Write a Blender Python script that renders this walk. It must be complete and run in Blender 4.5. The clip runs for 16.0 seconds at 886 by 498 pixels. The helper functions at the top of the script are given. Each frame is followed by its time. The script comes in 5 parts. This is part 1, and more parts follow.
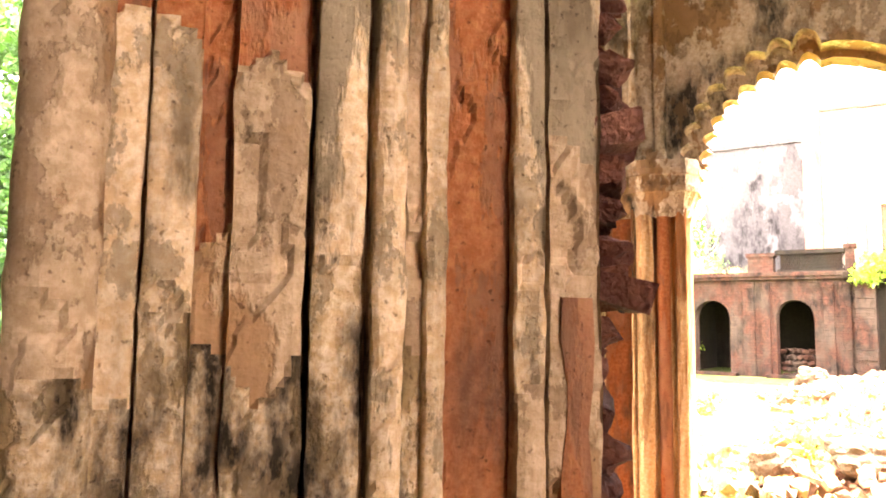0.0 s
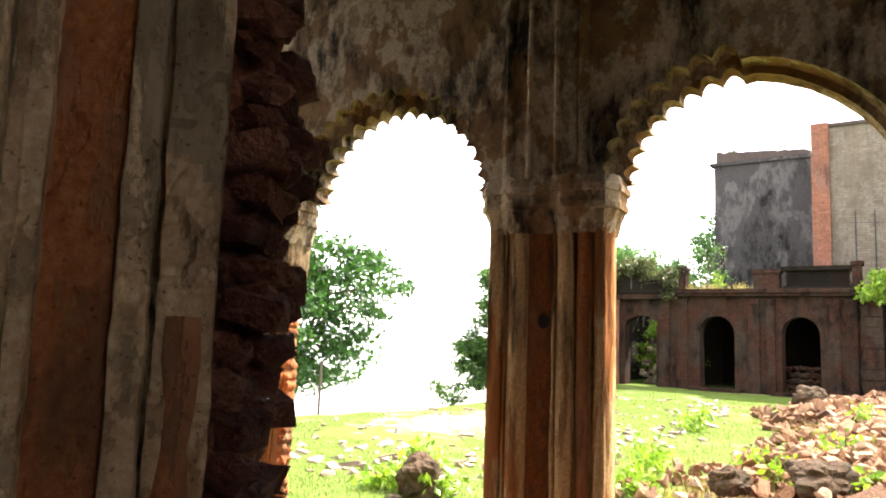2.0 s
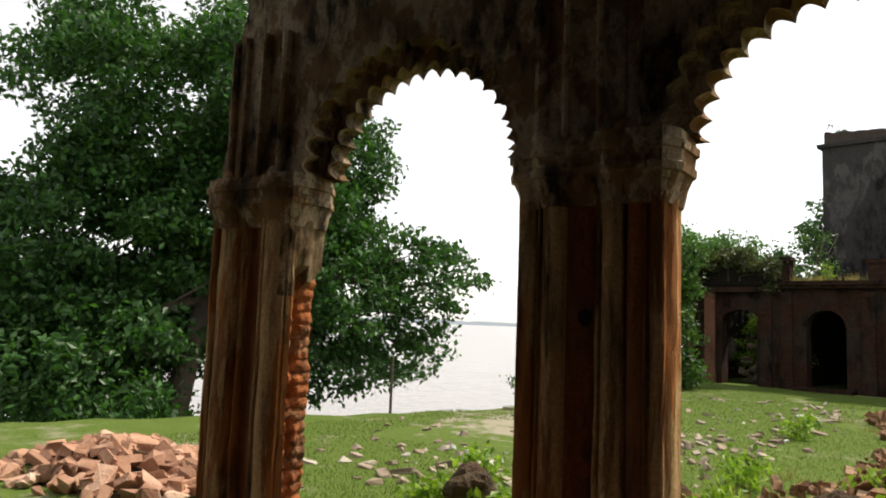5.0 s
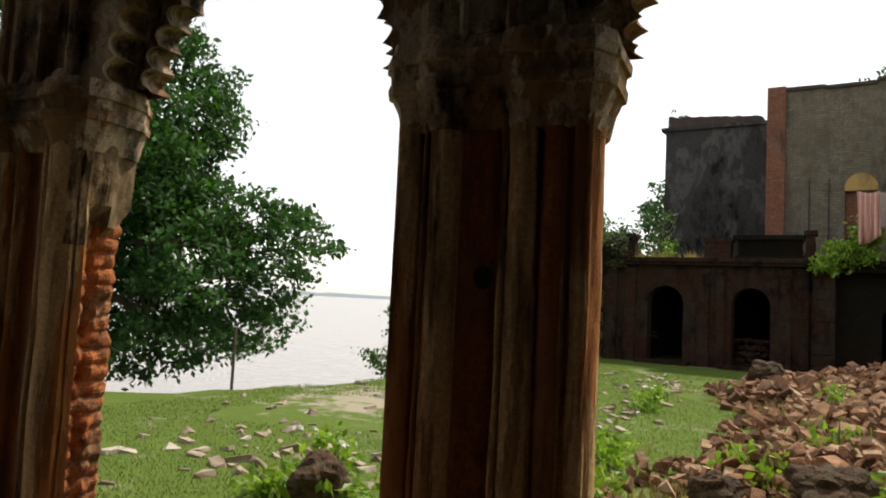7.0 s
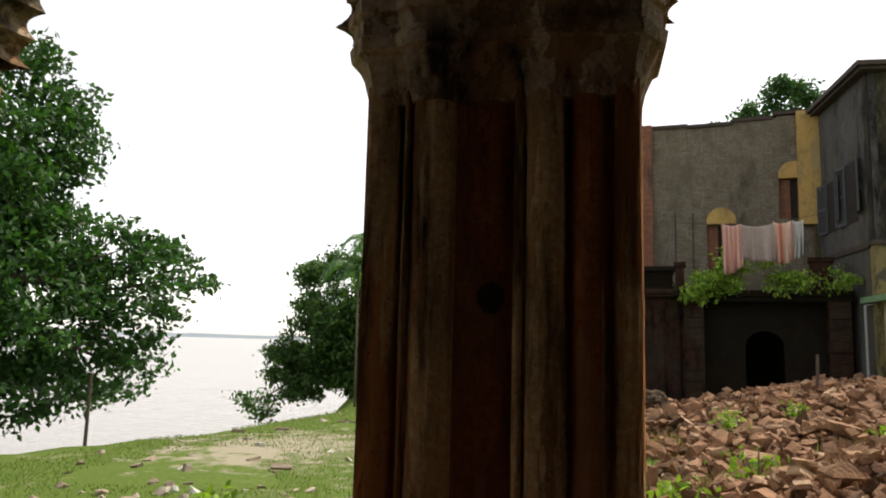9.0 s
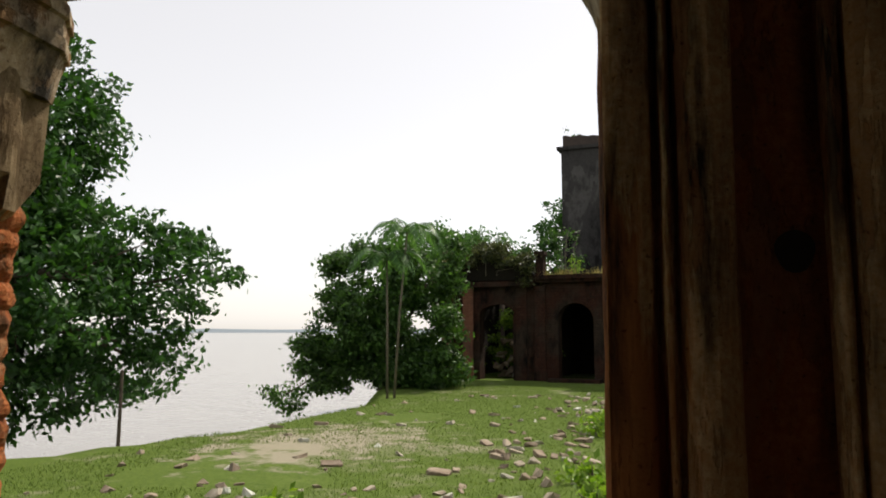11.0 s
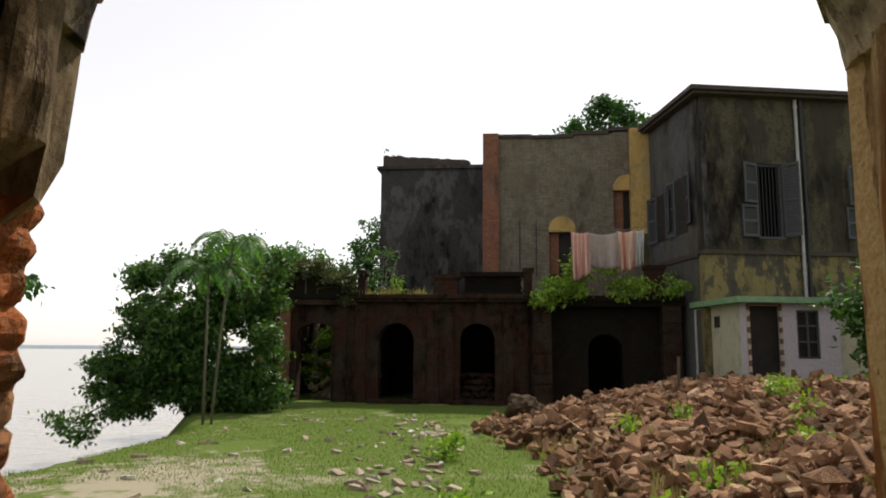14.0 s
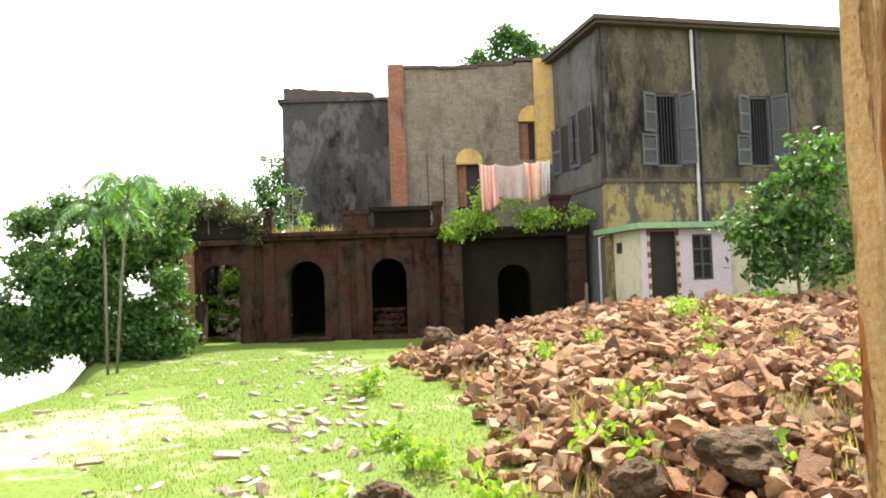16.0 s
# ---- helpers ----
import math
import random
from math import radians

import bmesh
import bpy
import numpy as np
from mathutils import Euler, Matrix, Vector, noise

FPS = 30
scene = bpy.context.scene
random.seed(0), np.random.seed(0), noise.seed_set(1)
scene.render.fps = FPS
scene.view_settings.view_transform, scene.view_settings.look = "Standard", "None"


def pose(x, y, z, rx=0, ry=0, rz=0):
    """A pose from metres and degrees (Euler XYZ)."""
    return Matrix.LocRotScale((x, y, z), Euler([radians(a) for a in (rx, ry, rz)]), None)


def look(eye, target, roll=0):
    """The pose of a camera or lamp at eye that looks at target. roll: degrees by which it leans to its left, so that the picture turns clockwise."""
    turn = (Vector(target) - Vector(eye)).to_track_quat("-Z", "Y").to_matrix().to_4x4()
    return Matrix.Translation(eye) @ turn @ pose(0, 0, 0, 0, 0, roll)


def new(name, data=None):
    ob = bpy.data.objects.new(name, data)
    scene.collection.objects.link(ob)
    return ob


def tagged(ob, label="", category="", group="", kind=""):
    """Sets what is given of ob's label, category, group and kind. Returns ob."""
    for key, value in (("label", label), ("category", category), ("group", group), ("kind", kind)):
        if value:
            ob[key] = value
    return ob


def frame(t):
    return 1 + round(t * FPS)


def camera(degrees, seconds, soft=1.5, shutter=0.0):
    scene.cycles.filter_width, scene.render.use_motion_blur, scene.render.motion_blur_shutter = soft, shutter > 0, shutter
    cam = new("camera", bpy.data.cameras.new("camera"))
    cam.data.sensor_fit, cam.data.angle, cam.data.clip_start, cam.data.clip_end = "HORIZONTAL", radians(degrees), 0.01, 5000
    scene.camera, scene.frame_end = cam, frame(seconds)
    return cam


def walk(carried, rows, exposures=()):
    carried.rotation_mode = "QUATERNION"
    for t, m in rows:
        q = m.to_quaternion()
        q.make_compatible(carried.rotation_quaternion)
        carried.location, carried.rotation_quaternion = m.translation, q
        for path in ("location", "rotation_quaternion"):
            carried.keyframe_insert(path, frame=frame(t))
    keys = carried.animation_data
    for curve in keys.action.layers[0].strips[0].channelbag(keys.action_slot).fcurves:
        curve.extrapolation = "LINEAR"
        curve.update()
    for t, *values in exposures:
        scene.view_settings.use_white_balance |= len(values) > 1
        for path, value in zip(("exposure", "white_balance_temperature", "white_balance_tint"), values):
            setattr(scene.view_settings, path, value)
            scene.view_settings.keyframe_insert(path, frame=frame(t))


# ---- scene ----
cam = camera(62.8, 16.0, soft=1.9)

PATH = [
    (0, (0.142, -0.070, 1.494), (-0.996, 1.563, 1.696), 0.9),
    (0.5, (0.321, -0.009, 1.508), (-0.979, 1.491, 1.752), 2.5),
    (1, (0.442, 0.040, 1.491), (-0.888, 1.519, 1.700), -0.1),
    (1.5, (0.516, 0.119, 1.500), (-0.750, 1.652, 1.710), 0.3),
    (2, (0.590, 0.251, 1.521), (-0.590, 1.849, 1.749), 2.0),
    (2.5, (0.640, 0.333, 1.528), (-0.503, 1.954, 1.783), 1.2),
    (3, (0.681, 0.423, 1.518), (-0.533, 1.992, 1.778), 1.7),
    (3.5, (0.737, 0.537, 1.531), (-0.601, 2.002, 1.782), 4.0),
    (6, (0.029, 1.424, 1.572), (-1.327, 2.887, 1.716), 0.9),
    (6.5, (-0.100, 1.525, 1.585), (-1.252, 3.156, 1.708), -0.6),
    (7, (-0.204, 1.747, 1.515), (-1.261, 3.440, 1.659), 2.9),
    (7.5, (-0.266, 1.916, 1.537), (-1.202, 3.677, 1.695), 2.6),
    (8, (-0.412, 2.010, 1.522), (-1.235, 3.823, 1.714), 1.1),
    (8.5, (-0.636, 2.097, 1.520), (-1.397, 3.935, 1.723), 2.1),
    (9, (-0.817, 2.166, 1.488), (-1.553, 4.008, 1.744), 1.5),
    (11.3, (-1.540, 2.445, 1.455), (-2.298, 4.283, 1.675), -0.1),
    (11.5, (-1.600, 2.430, 1.463), (-2.259, 4.306, 1.680), -0.3),
    (12, (-1.840, 2.276, 1.503), (-2.274, 4.214, 1.740), -2.0),
    (12.5, (-2.066, 2.330, 1.486), (-2.431, 4.285, 1.692), 0.8),
    (13, (-2.213, 2.417, 1.505), (-2.485, 4.382, 1.759), -1.0),
    (13.5, (-2.300, 2.489, 1.512), (-2.607, 4.447, 1.776), 0.8),
    (14, (-2.382, 2.573, 1.514), (-2.601, 4.542, 1.793), 0.5),
    (14.5, (-2.490, 2.652, 1.504), (-2.607, 4.631, 1.768), -0.5),
    (15, (-2.557, 2.643, 1.485), (-2.605, 4.643, 1.511), -0.1),
    (15.5, (-2.535, 2.701, 1.556), (-2.506, 4.700, 1.617), -1.8),
    (16, (-2.553, 2.675, 1.551), (-2.512, 4.673, 1.645), -2.0),
]
walk(cam, [(t, look(eye, target, roll)) for t, eye, target, roll in PATH],
     [(0.0, 5.5, 7600, 30), (0.5, 5.6, 7600, 30), (1.0, 5.2, 7500, 30), (1.5, 3.9, 7000, 26), (2.0, 2.4, 6700, 18), (2.5, 1.05, 6700, 14), (3.0, 0.5, 6800, 12), (3.5, 0.2, 6800, 12), (6.0, 0.1, 6800, 12), (7.5, 0.0, 6800, 12), (9.0, 0.12, 6800, 12), (11.5, -0.25, 6800, 12), (12.5, -0.25, 6800, 12), (14.5, 0.0, 6800, 12), (14.9, 0.4, 6800, 12), (15.5, 1.65, 6800, 12), (16.0, 1.85, 6800, 12)])

# exposure follows the hand-held camera's own metering
# ---- world and sun ----
SUN_TO = Vector((0.26, 0.72, 1.10)).normalized()
world = bpy.data.worlds.new("sky")
scene.world = world
world.use_nodes = True
wn = world.node_tree
wn.nodes.clear()
sky = wn.nodes.new("ShaderNodeTexSky")
sky.sky_type, sky.sun_disc = "NISHITA", False
sky.sun_elevation = math.asin(SUN_TO.z)
sky.sun_rotation = math.atan2(SUN_TO.x, SUN_TO.y)
sky.air_density, sky.dust_density, sky.ozone_density = 1.0, 1.0, 0.6
bg = wn.nodes.new("ShaderNodeBackground")
bg.inputs["Strength"].default_value = 0.15
wo = wn.nodes.new("ShaderNodeOutputWorld")
veil = wn.nodes.new("ShaderNodeMix")  # thin bright summer haze
veil.data_type = "RGBA"
veil.inputs[0].default_value = 0.40
veil.inputs[7].default_value = (6.7, 6.6, 6.4, 1)
wn.links.new(sky.outputs[0], veil.inputs[6])
pale = wn.nodes.new("ShaderNodeHueSaturation")
pale.inputs["Saturation"].default_value, pale.inputs["Value"].default_value = 0.35, 1.3
wn.links.new(veil.outputs[2], pale.inputs["Color"])
wn.links.new(pale.outputs[0], bg.inputs[0])
wn.links.new(bg.outputs[0], wo.inputs[0])
sun = new("sun", bpy.data.lights.new("sun", "SUN"))
sun.data.energy, sun.data.angle, sun.data.color = 4.6, radians(0.6), (1.0, 0.93, 0.82)
sun.matrix_world = look(SUN_TO * 60, (0, 0, 0))


# ---- materials ----
def nodes_of(name):
    m = bpy.data.materials.new(name)
    m.use_nodes = True
    nt = m.node_tree
    return m, nt, nt.nodes["Principled BSDF"]


def add(nt, kind, **vals):
    n = nt.nodes.new(kind)
    for k, v in vals.items():
        n.inputs[k].default_value = v
    return n


def coords(nt, stretch=(1, 1, 1), world_space=False):
    if world_space:
        src = nt.nodes.new("ShaderNodeNewGeometry").outputs["Position"]
    else:
        src = nt.nodes.new("ShaderNodeTexCoord").outputs["Object"]
    mp = nt.nodes.new("ShaderNodeMapping")
    mp.inputs["Scale"].default_value = stretch
    nt.links.new(src, mp.inputs["Vector"])
    return mp.outputs[0]


def noise_of(nt, vec, scale, detail=6, rough=0.6):
    n = add(nt, "ShaderNodeTexNoise", Scale=scale, Detail=detail, Roughness=rough)
    nt.links.new(vec, n.inputs["Vector"])
    return n.outputs["Fac"]


def ramp(nt, fac, stops):
    r = nt.nodes.new("ShaderNodeValToRGB")
    el = r.color_ramp.elements
    while len(el) < len(stops):
        el.new(0.5)
    for e, (p, c) in zip(el, stops):
        e.position = p
        e.color = (*c, 1) if len(c) == 3 else c
    nt.links.new(fac, r.inputs[0])
    return r.outputs[0]


def mixc(nt, fac, a, b, mode="MIX"):
    m = nt.nodes.new("ShaderNodeMix")
    m.data_type, m.blend_type = "RGBA", mode
    for sock, v in ((m.inputs[0], fac), (m.inputs[6], a), (m.inputs[7], b)):
        if isinstance(v, (int, float)):
            sock.default_value = v
        elif isinstance(v, tuple):
            sock.default_value = (*v, 1)
        else:
            nt.links.new(v, sock)
    return m.outputs[2]


def bumped(nt, bsdf, height, strength, dist):
    b = add(nt, "ShaderNodeBump", Strength=strength, Distance=dist)
    nt.links.new(height, b.inputs["Height"])
    nt.links.new(b.outputs[0], bsdf.inputs["Normal"])


def weathered(name, base, patch, dark, cover=0.5, stain=0.5, scale=1.0, stretch=0.35, rough=0.9, bump=0.5, world_space=True, soft=0.04, drip=0.5, depth=0.012, courses=0.0, run=0.65):
    """Old lime plaster: base colours, flaked patches, dark stains that run down."""
    m, nt, bs = nodes_of(name)
    v = coords(nt, (1, 1, stretch), world_space)
    vr = coords(nt, (1, 1, 1), world_space)
    vd = coords(nt, (1, 1, min(0.4, run)), world_space)
    fine = noise_of(nt, vr, 38 * scale, 8, 0.7)
    mid = noise_of(nt, vr, 9 * scale, 6, 0.65)
    big = noise_of(nt, v, 2.6 * scale, 8, 0.62)
    big2 = noise_of(nt, v, 1.7 * scale, 5, 0.55)
    drips = noise_of(nt, vd, 7 * scale, 6, 0.65)
    col = mixc(nt, mid, base[0], base[1])
    col = mixc(nt, ramp(nt, fine, [(0.42, (0, 0, 0)), (0.62, (1, 1, 1))]), col, base[2])
    pt = 0.5 + (0.5 - cover) * 0.42
    pm = ramp(nt, big, [(pt - soft * 0.35, (0, 0, 0)), (pt + soft * 0.35, (1, 1, 1))])
    pc = mixc(nt, mid, patch[0], patch[1])
    col = mixc(nt, pm, col, pc)
    st, dt = 0.5 + (0.5 - stain) * 0.42, 0.5 + (0.5 - drip) * 0.42
    sm = ramp(nt, big2, [(st - 0.06, (0, 0, 0)), (st + 0.07, (1, 1, 1))])
    dm = ramp(nt, drips, [(dt - 0.08, (0.1, 0.1, 0.1)), (dt + 0.09, (1, 1, 1))])
    fm = mixc(nt, 1.0, sm, dm, "MULTIPLY")
    col = mixc(nt, fm, col, dark)
    flake = ramp(nt, noise_of(nt, coords(nt, (1, 1, run), world_space), 8.5 * scale, 9, 0.7), [(0.54, (0, 0, 0)), (0.56, (1, 1, 1))])
    col = mixc(nt, mixc(nt, 1.0, flake, (0.55, 0.55, 0.55), "MULTIPLY"), col, mixc(nt, 0.5, pc, dark))
    pits = ramp(nt, noise_of(nt, vr, 60 * scale, 3, 0.5), [(0.28, (0.35, 0.3, 0.25)), (0.36, (1, 1, 1))])
    col = mixc(nt, 0.8, col, pits, "MULTIPLY")
    joint = None
    if courses:
        sep = nt.nodes.new("ShaderNodeSeparateXYZ")
        nt.links.new(vr, sep.inputs[0])
        flat = nt.nodes.new("ShaderNodeCombineXYZ")
        nt.links.new(sep.outputs["X"], flat.inputs["X"])
        nt.links.new(sep.outputs["Z"], flat.inputs["Y"])
        bt = add(nt, "ShaderNodeTexBrick", Scale=1.0)
        bt.inputs["Mortar Size"].default_value, bt.inputs["Mortar Smooth"].default_value = 0.009, 0.6
        bt.inputs["Brick Width"].default_value, bt.inputs["Row Height"].default_value = 0.26, 0.085
        bt.inputs["Color1"].default_value, bt.inputs["Color2"].default_value, bt.inputs["Mortar"].default_value = (1, 1, 1, 1), (0.72, 0.68, 0.66, 1), (0.45, 0.43, 0.4, 1)
        nt.links.new(flat.outputs[0], bt.inputs["Vector"])
        worn = mixc(nt, ramp(nt, big2, [(0.42, (1, 1, 1)), (0.62, (0.25, 0.25, 0.25))]), (1.0, 1.0, 1.0), bt.outputs["Color"])
        col = mixc(nt, courses, col, worn, "MULTIPLY")
        joint = bt.outputs["Color"]
    nt.links.new(col, bs.inputs["Base Color"])
    bs.inputs["Roughness"].default_value = rough
    bs.inputs["Specular IOR Level"].default_value = 0.12
    h1 = mixc(nt, 0.5, fine, mid)
    h2 = mixc(nt, 0.35, mixc(nt, 0.45, h1, pm, "SUBTRACT"), flake, "SUBTRACT")
    if joint is not None:
        h2 = mixc(nt, 0.4, h2, joint)
    bumped(nt, bs, h2, bump, depth)
    return m


def plain(name, c1, c2, scale=6, rough=0.7, metal=0.0, bump=0.15, dist=0.005, random_tint=0.0, stretch=(1, 1, 1), island=False):
    m, nt, bs = nodes_of(name)
    v = coords(nt, stretch)
    n1, n2 = noise_of(nt, v, scale, 6, 0.65), noise_of(nt, v, scale * 7, 4, 0.6)
    col = mixc(nt, ramp(nt, n1, [(0.3, (0, 0, 0)), (0.7, (1, 1, 1))]), c1, c2)
    col = mixc(nt, 0.35, col, ramp(nt, n2, [(0.3, (0.45, 0.45, 0.45)), (0.65, (1, 1, 1))]), "MULTIPLY")
    if random_tint:
        if island:
            rnd = nt.nodes.new("ShaderNodeNewGeometry").outputs["Random Per Island"]
        else:
            rnd = nt.nodes.new("ShaderNodeObjectInfo").outputs["Random"]
        lo = 1 - random_tint
        col = mixc(nt, 1.0, col, ramp(nt, rnd, [(0.0, (lo, lo * 0.92, lo * 0.88)), (0.35, (0.85, 0.8, 0.76)), (0.7, (1.0, 0.98, 0.95)), (0.88, (1.2, 1.3, 1.35)), (1.0, (1.5, 1.85, 2.1))]), "MULTIPLY")
    nt.links.new(col, bs.inputs["Base Color"])
    bs.inputs["Roughness"].default_value, bs.inputs["Metallic"].default_value = rough, metal
    bs.inputs["Specular IOR Level"].default_value = 0.3
    bumped(nt, bs, n2, bump, dist)
    return m


def leafy(name, dark, light, rough=0.45, glow=0.35):
    m, nt, bs = nodes_of(name)
    rnd = nt.nodes.new("ShaderNodeNewGeometry").outputs["Random Per Island"]
    col = ramp(nt, rnd, [(0.0, dark), (0.7, light), (1.0, tuple(min(1, c * 1.5) for c in light))])
    nt.links.new(col, bs.inputs["Base Color"])
    bs.inputs["Roughness"].default_value = rough
    bs.inputs["Specular IOR Level"].default_value = 0.35
    tr = nt.nodes.new("ShaderNodeBsdfTranslucent")
    nt.links.new(mixc(nt, 1.0, col, (1.1, 1.25, 0.5), "MULTIPLY"), tr.inputs["Color"])
    mx = nt.nodes.new("ShaderNodeMixShader")
    mx.inputs[0].default_value = glow
    nt.links.new(bs.outputs[0], mx.inputs[1])
    nt.links.new(tr.outputs[0], mx.inputs[2])
    nt.links.new(mx.outputs[0], nt.nodes["Material Output"].inputs["Surface"])
    return m


CREAM = ((0.66, 0.43, 0.22), (0.52, 0.32, 0.15), (0.74, 0.54, 0.33))
RED = ((0.42, 0.12, 0.04), (0.30, 0.08, 0.03))
M_PILLAR = weathered("pillar_plaster", ((0.58, 0.35, 0.15), (0.48, 0.27, 0.10), (0.64, 0.45, 0.23)), ((0.46, 0.17, 0.05), (0.40, 0.17, 0.055)), (0.030, 0.020, 0.012), cover=0.46, stain=0.46, run=0.14, scale=1.4, stretch=0.16, drip=0.44, bump=1.0)
M_RED = weathered("bared_red_plaster", ((0.32, 0.098, 0.03), (0.23, 0.066, 0.02), (0.37, 0.14, 0.05)), ((0.22, 0.065, 0.03), (0.4, 0.2, 0.09)), (0.05, 0.035, 0.025), cover=0.4, stain=0.42, scale=1.6, run=0.3, stretch=0.3, bump=0.8)
M_CREAM = weathered("cream_plaster", CREAM, ((0.332, 0.249, 0.147), (0.257, 0.184, 0.101)), (0.092, 0.060, 0.027), cover=0.45, stain=0.5, scale=1.7, stretch=0.25, bump=0.8)
M_GREYPL = weathered("grey_lime_plaster", ((0.424, 0.276, 0.147), (0.349, 0.221, 0.111), (0.506, 0.349, 0.203)), ((0.36, 0.20, 0.09), (0.30, 0.16, 0.07)), (0.083, 0.055, 0.032), cover=0.36, stain=0.42, scale=1.5, stretch=0.5, bump=0.8)
M_SPANDREL = weathered("spandrel_plaster", ((0.50, 0.38, 0.24), (0.39, 0.28, 0.165), (0.57, 0.46, 0.32)), ((0.33, 0.19, 0.085), (0.26, 0.155, 0.075)), (0.035, 0.030, 0.022), cover=0.45, stain=0.50, scale=1.3, stretch=0.7, bump=1.0, drip=0.5)
M_CORE = weathered("torn_masonry", ((0.22, 0.07, 0.035), (0.14, 0.045, 0.025), (0.3, 0.12, 0.06)), ((0.12, 0.06, 0.035), (0.2, 0.12, 0.08)), (0.03, 0.02, 0.015), cover=0.4, stain=0.4, stretch=1.0, bump=1.0, depth=0.03)
M_JAMB = weathered("bared_orange_brick", ((0.40, 0.115, 0.035), (0.30, 0.08, 0.026), (0.46, 0.18, 0.065)), ((0.20, 0.06, 0.025), (0.44, 0.25, 0.12)), (0.06, 0.035, 0.02), cover=0.4, stain=0.38, scale=3.0, stretch=1.0, bump=1.0)
# stained plaster of the low coats; also darkens grooves between the strips
M_STAIN_GROOVE = weathered("stained_and_groove_plaster", ((0.62, 0.42, 0.22), (0.46, 0.28, 0.12), (0.70, 0.52, 0.32)), ((0.36, 0.24, 0.11), (0.28, 0.17, 0.07)), (0.030, 0.020, 0.010), cover=0.45, stain=0.60, scale=2.2, stretch=0.5, bump=1.0, drip=0.52)
M_TORN = plain("torn_dark_brick", (0.26, 0.085, 0.042), (0.11, 0.038, 0.022), 14, 0.95, bump=1.0, dist=0.03, random_tint=0.6)
M_BRICKS = plain("broken_brick", (0.43, 0.245, 0.135), (0.16, 0.09, 0.052), 5, 0.95, bump=1.0, dist=0.025, random_tint=0.7, island=True)
M_BRICKP = plain("broken_brick_piece", (0.43, 0.245, 0.135), (0.16, 0.09, 0.052), 5, 0.95, bump=1.0, dist=0.025, random_tint=0.7)
# dust bed coloured dark, so shade seems to lie between the bricks
M_DUST_SHADE = plain("brick_dust_and_gap_shade", (0.12, 0.075, 0.038), (0.05, 0.038, 0.022), 3, 0.97, bump=0.8, dist=0.03)
M_STONE = plain("pale_rubble", (0.48, 0.42, 0.33), (0.24, 0.18, 0.13), 8, 0.95, bump=0.6, dist=0.01, random_tint=0.5)
M_ROCK = plain("mossy_rock", (0.10, 0.058, 0.032), (0.045, 0.04, 0.02), 6, 0.97, bump=0.9, dist=0.03)
M_LOW = weathered("sooty_brick_front", ((0.047, 0.019, 0.012), (0.030, 0.013, 0.009), (0.068, 0.031, 0.019)), ((0.060, 0.042, 0.030), (0.034, 0.025, 0.018)), (0.006, 0.005, 0.004), cover=0.46, stain=0.52, scale=0.55, stretch=0.7, soft=0.2, depth=0.04, bump=0.9, courses=0.75, drip=0.42)
M_DARKLOW = weathered("dark_wall_and_mossy_parapet", ((0.014, 0.012, 0.008), (0.011, 0.011, 0.007), (0.019, 0.016, 0.011)), ((0.024, 0.013, 0.008), (0.014, 0.013, 0.008)), (0.006, 0.005, 0.004), cover=0.38, stain=0.45, scale=0.35, stretch=0.5, depth=0.03, courses=0.75, drip=0.36)
M_TOWER = weathered("blackened_plaster", ((0.050, 0.048, 0.046), (0.036, 0.035, 0.034), (0.064, 0.062, 0.060)), ((0.115, 0.112, 0.108), (0.060, 0.058, 0.055)), (0.014, 0.013, 0.013), cover=0.36, stain=0.55, scale=0.5, stretch=0.5, depth=0.02)
M_GREYWALL = weathered("lime_washed_grey_wall", ((0.184, 0.164, 0.124), (0.152, 0.132, 0.100), (0.216, 0.192, 0.152)), ((0.136, 0.112, 0.080), (0.208, 0.188, 0.144)), (0.080, 0.068, 0.052), cover=0.45, stain=0.45, scale=0.4, stretch=0.5, depth=0.02, courses=0.75)
M_REDPIL = weathered("bared_brick_pilaster", ((0.224, 0.096, 0.060), (0.176, 0.076, 0.048), (0.264, 0.136, 0.088)), ((0.240, 0.160, 0.120), (0.176, 0.080, 0.056)), (0.096, 0.048, 0.036), cover=0.35, stain=0.35, scale=0.5, stretch=0.5, courses=0.75)
M_YELLOW = weathered("ochre_wash", ((0.448, 0.296, 0.096), (0.400, 0.256, 0.080), (0.480, 0.336, 0.136)), ((0.360, 0.272, 0.136), (0.320, 0.240, 0.120)), (0.160, 0.120, 0.064), cover=0.35, stain=0.35, scale=0.5, stretch=0.4)
M_HOUSE = weathered("stained_ochre_grey_wall", ((0.076, 0.066, 0.042), (0.058, 0.050, 0.035), (0.097, 0.084, 0.058)), ((0.035, 0.032, 0.026), (0.061, 0.055, 0.040)), (0.012, 0.011, 0.009), cover=0.48, stain=0.53, scale=0.4, stretch=0.3, depth=0.015)
M_HOUSELOW = weathered("flaking_yellow_wall", ((0.198, 0.162, 0.067), (0.171, 0.135, 0.059), (0.225, 0.189, 0.090)), ((0.090, 0.081, 0.059), (0.072, 0.063, 0.050)), (0.032, 0.030, 0.025), cover=0.45, stain=0.45, scale=0.5, stretch=0.5)
M_GREYSIDE = weathered("blue_grey_side_wall", ((0.090, 0.090, 0.086), (0.070, 0.070, 0.067), (0.106, 0.104, 0.101)), ((0.118, 0.106, 0.084), (0.078, 0.078, 0.073)), (0.034, 0.034, 0.031), cover=0.42, stain=0.48, scale=0.4, stretch=0.35)
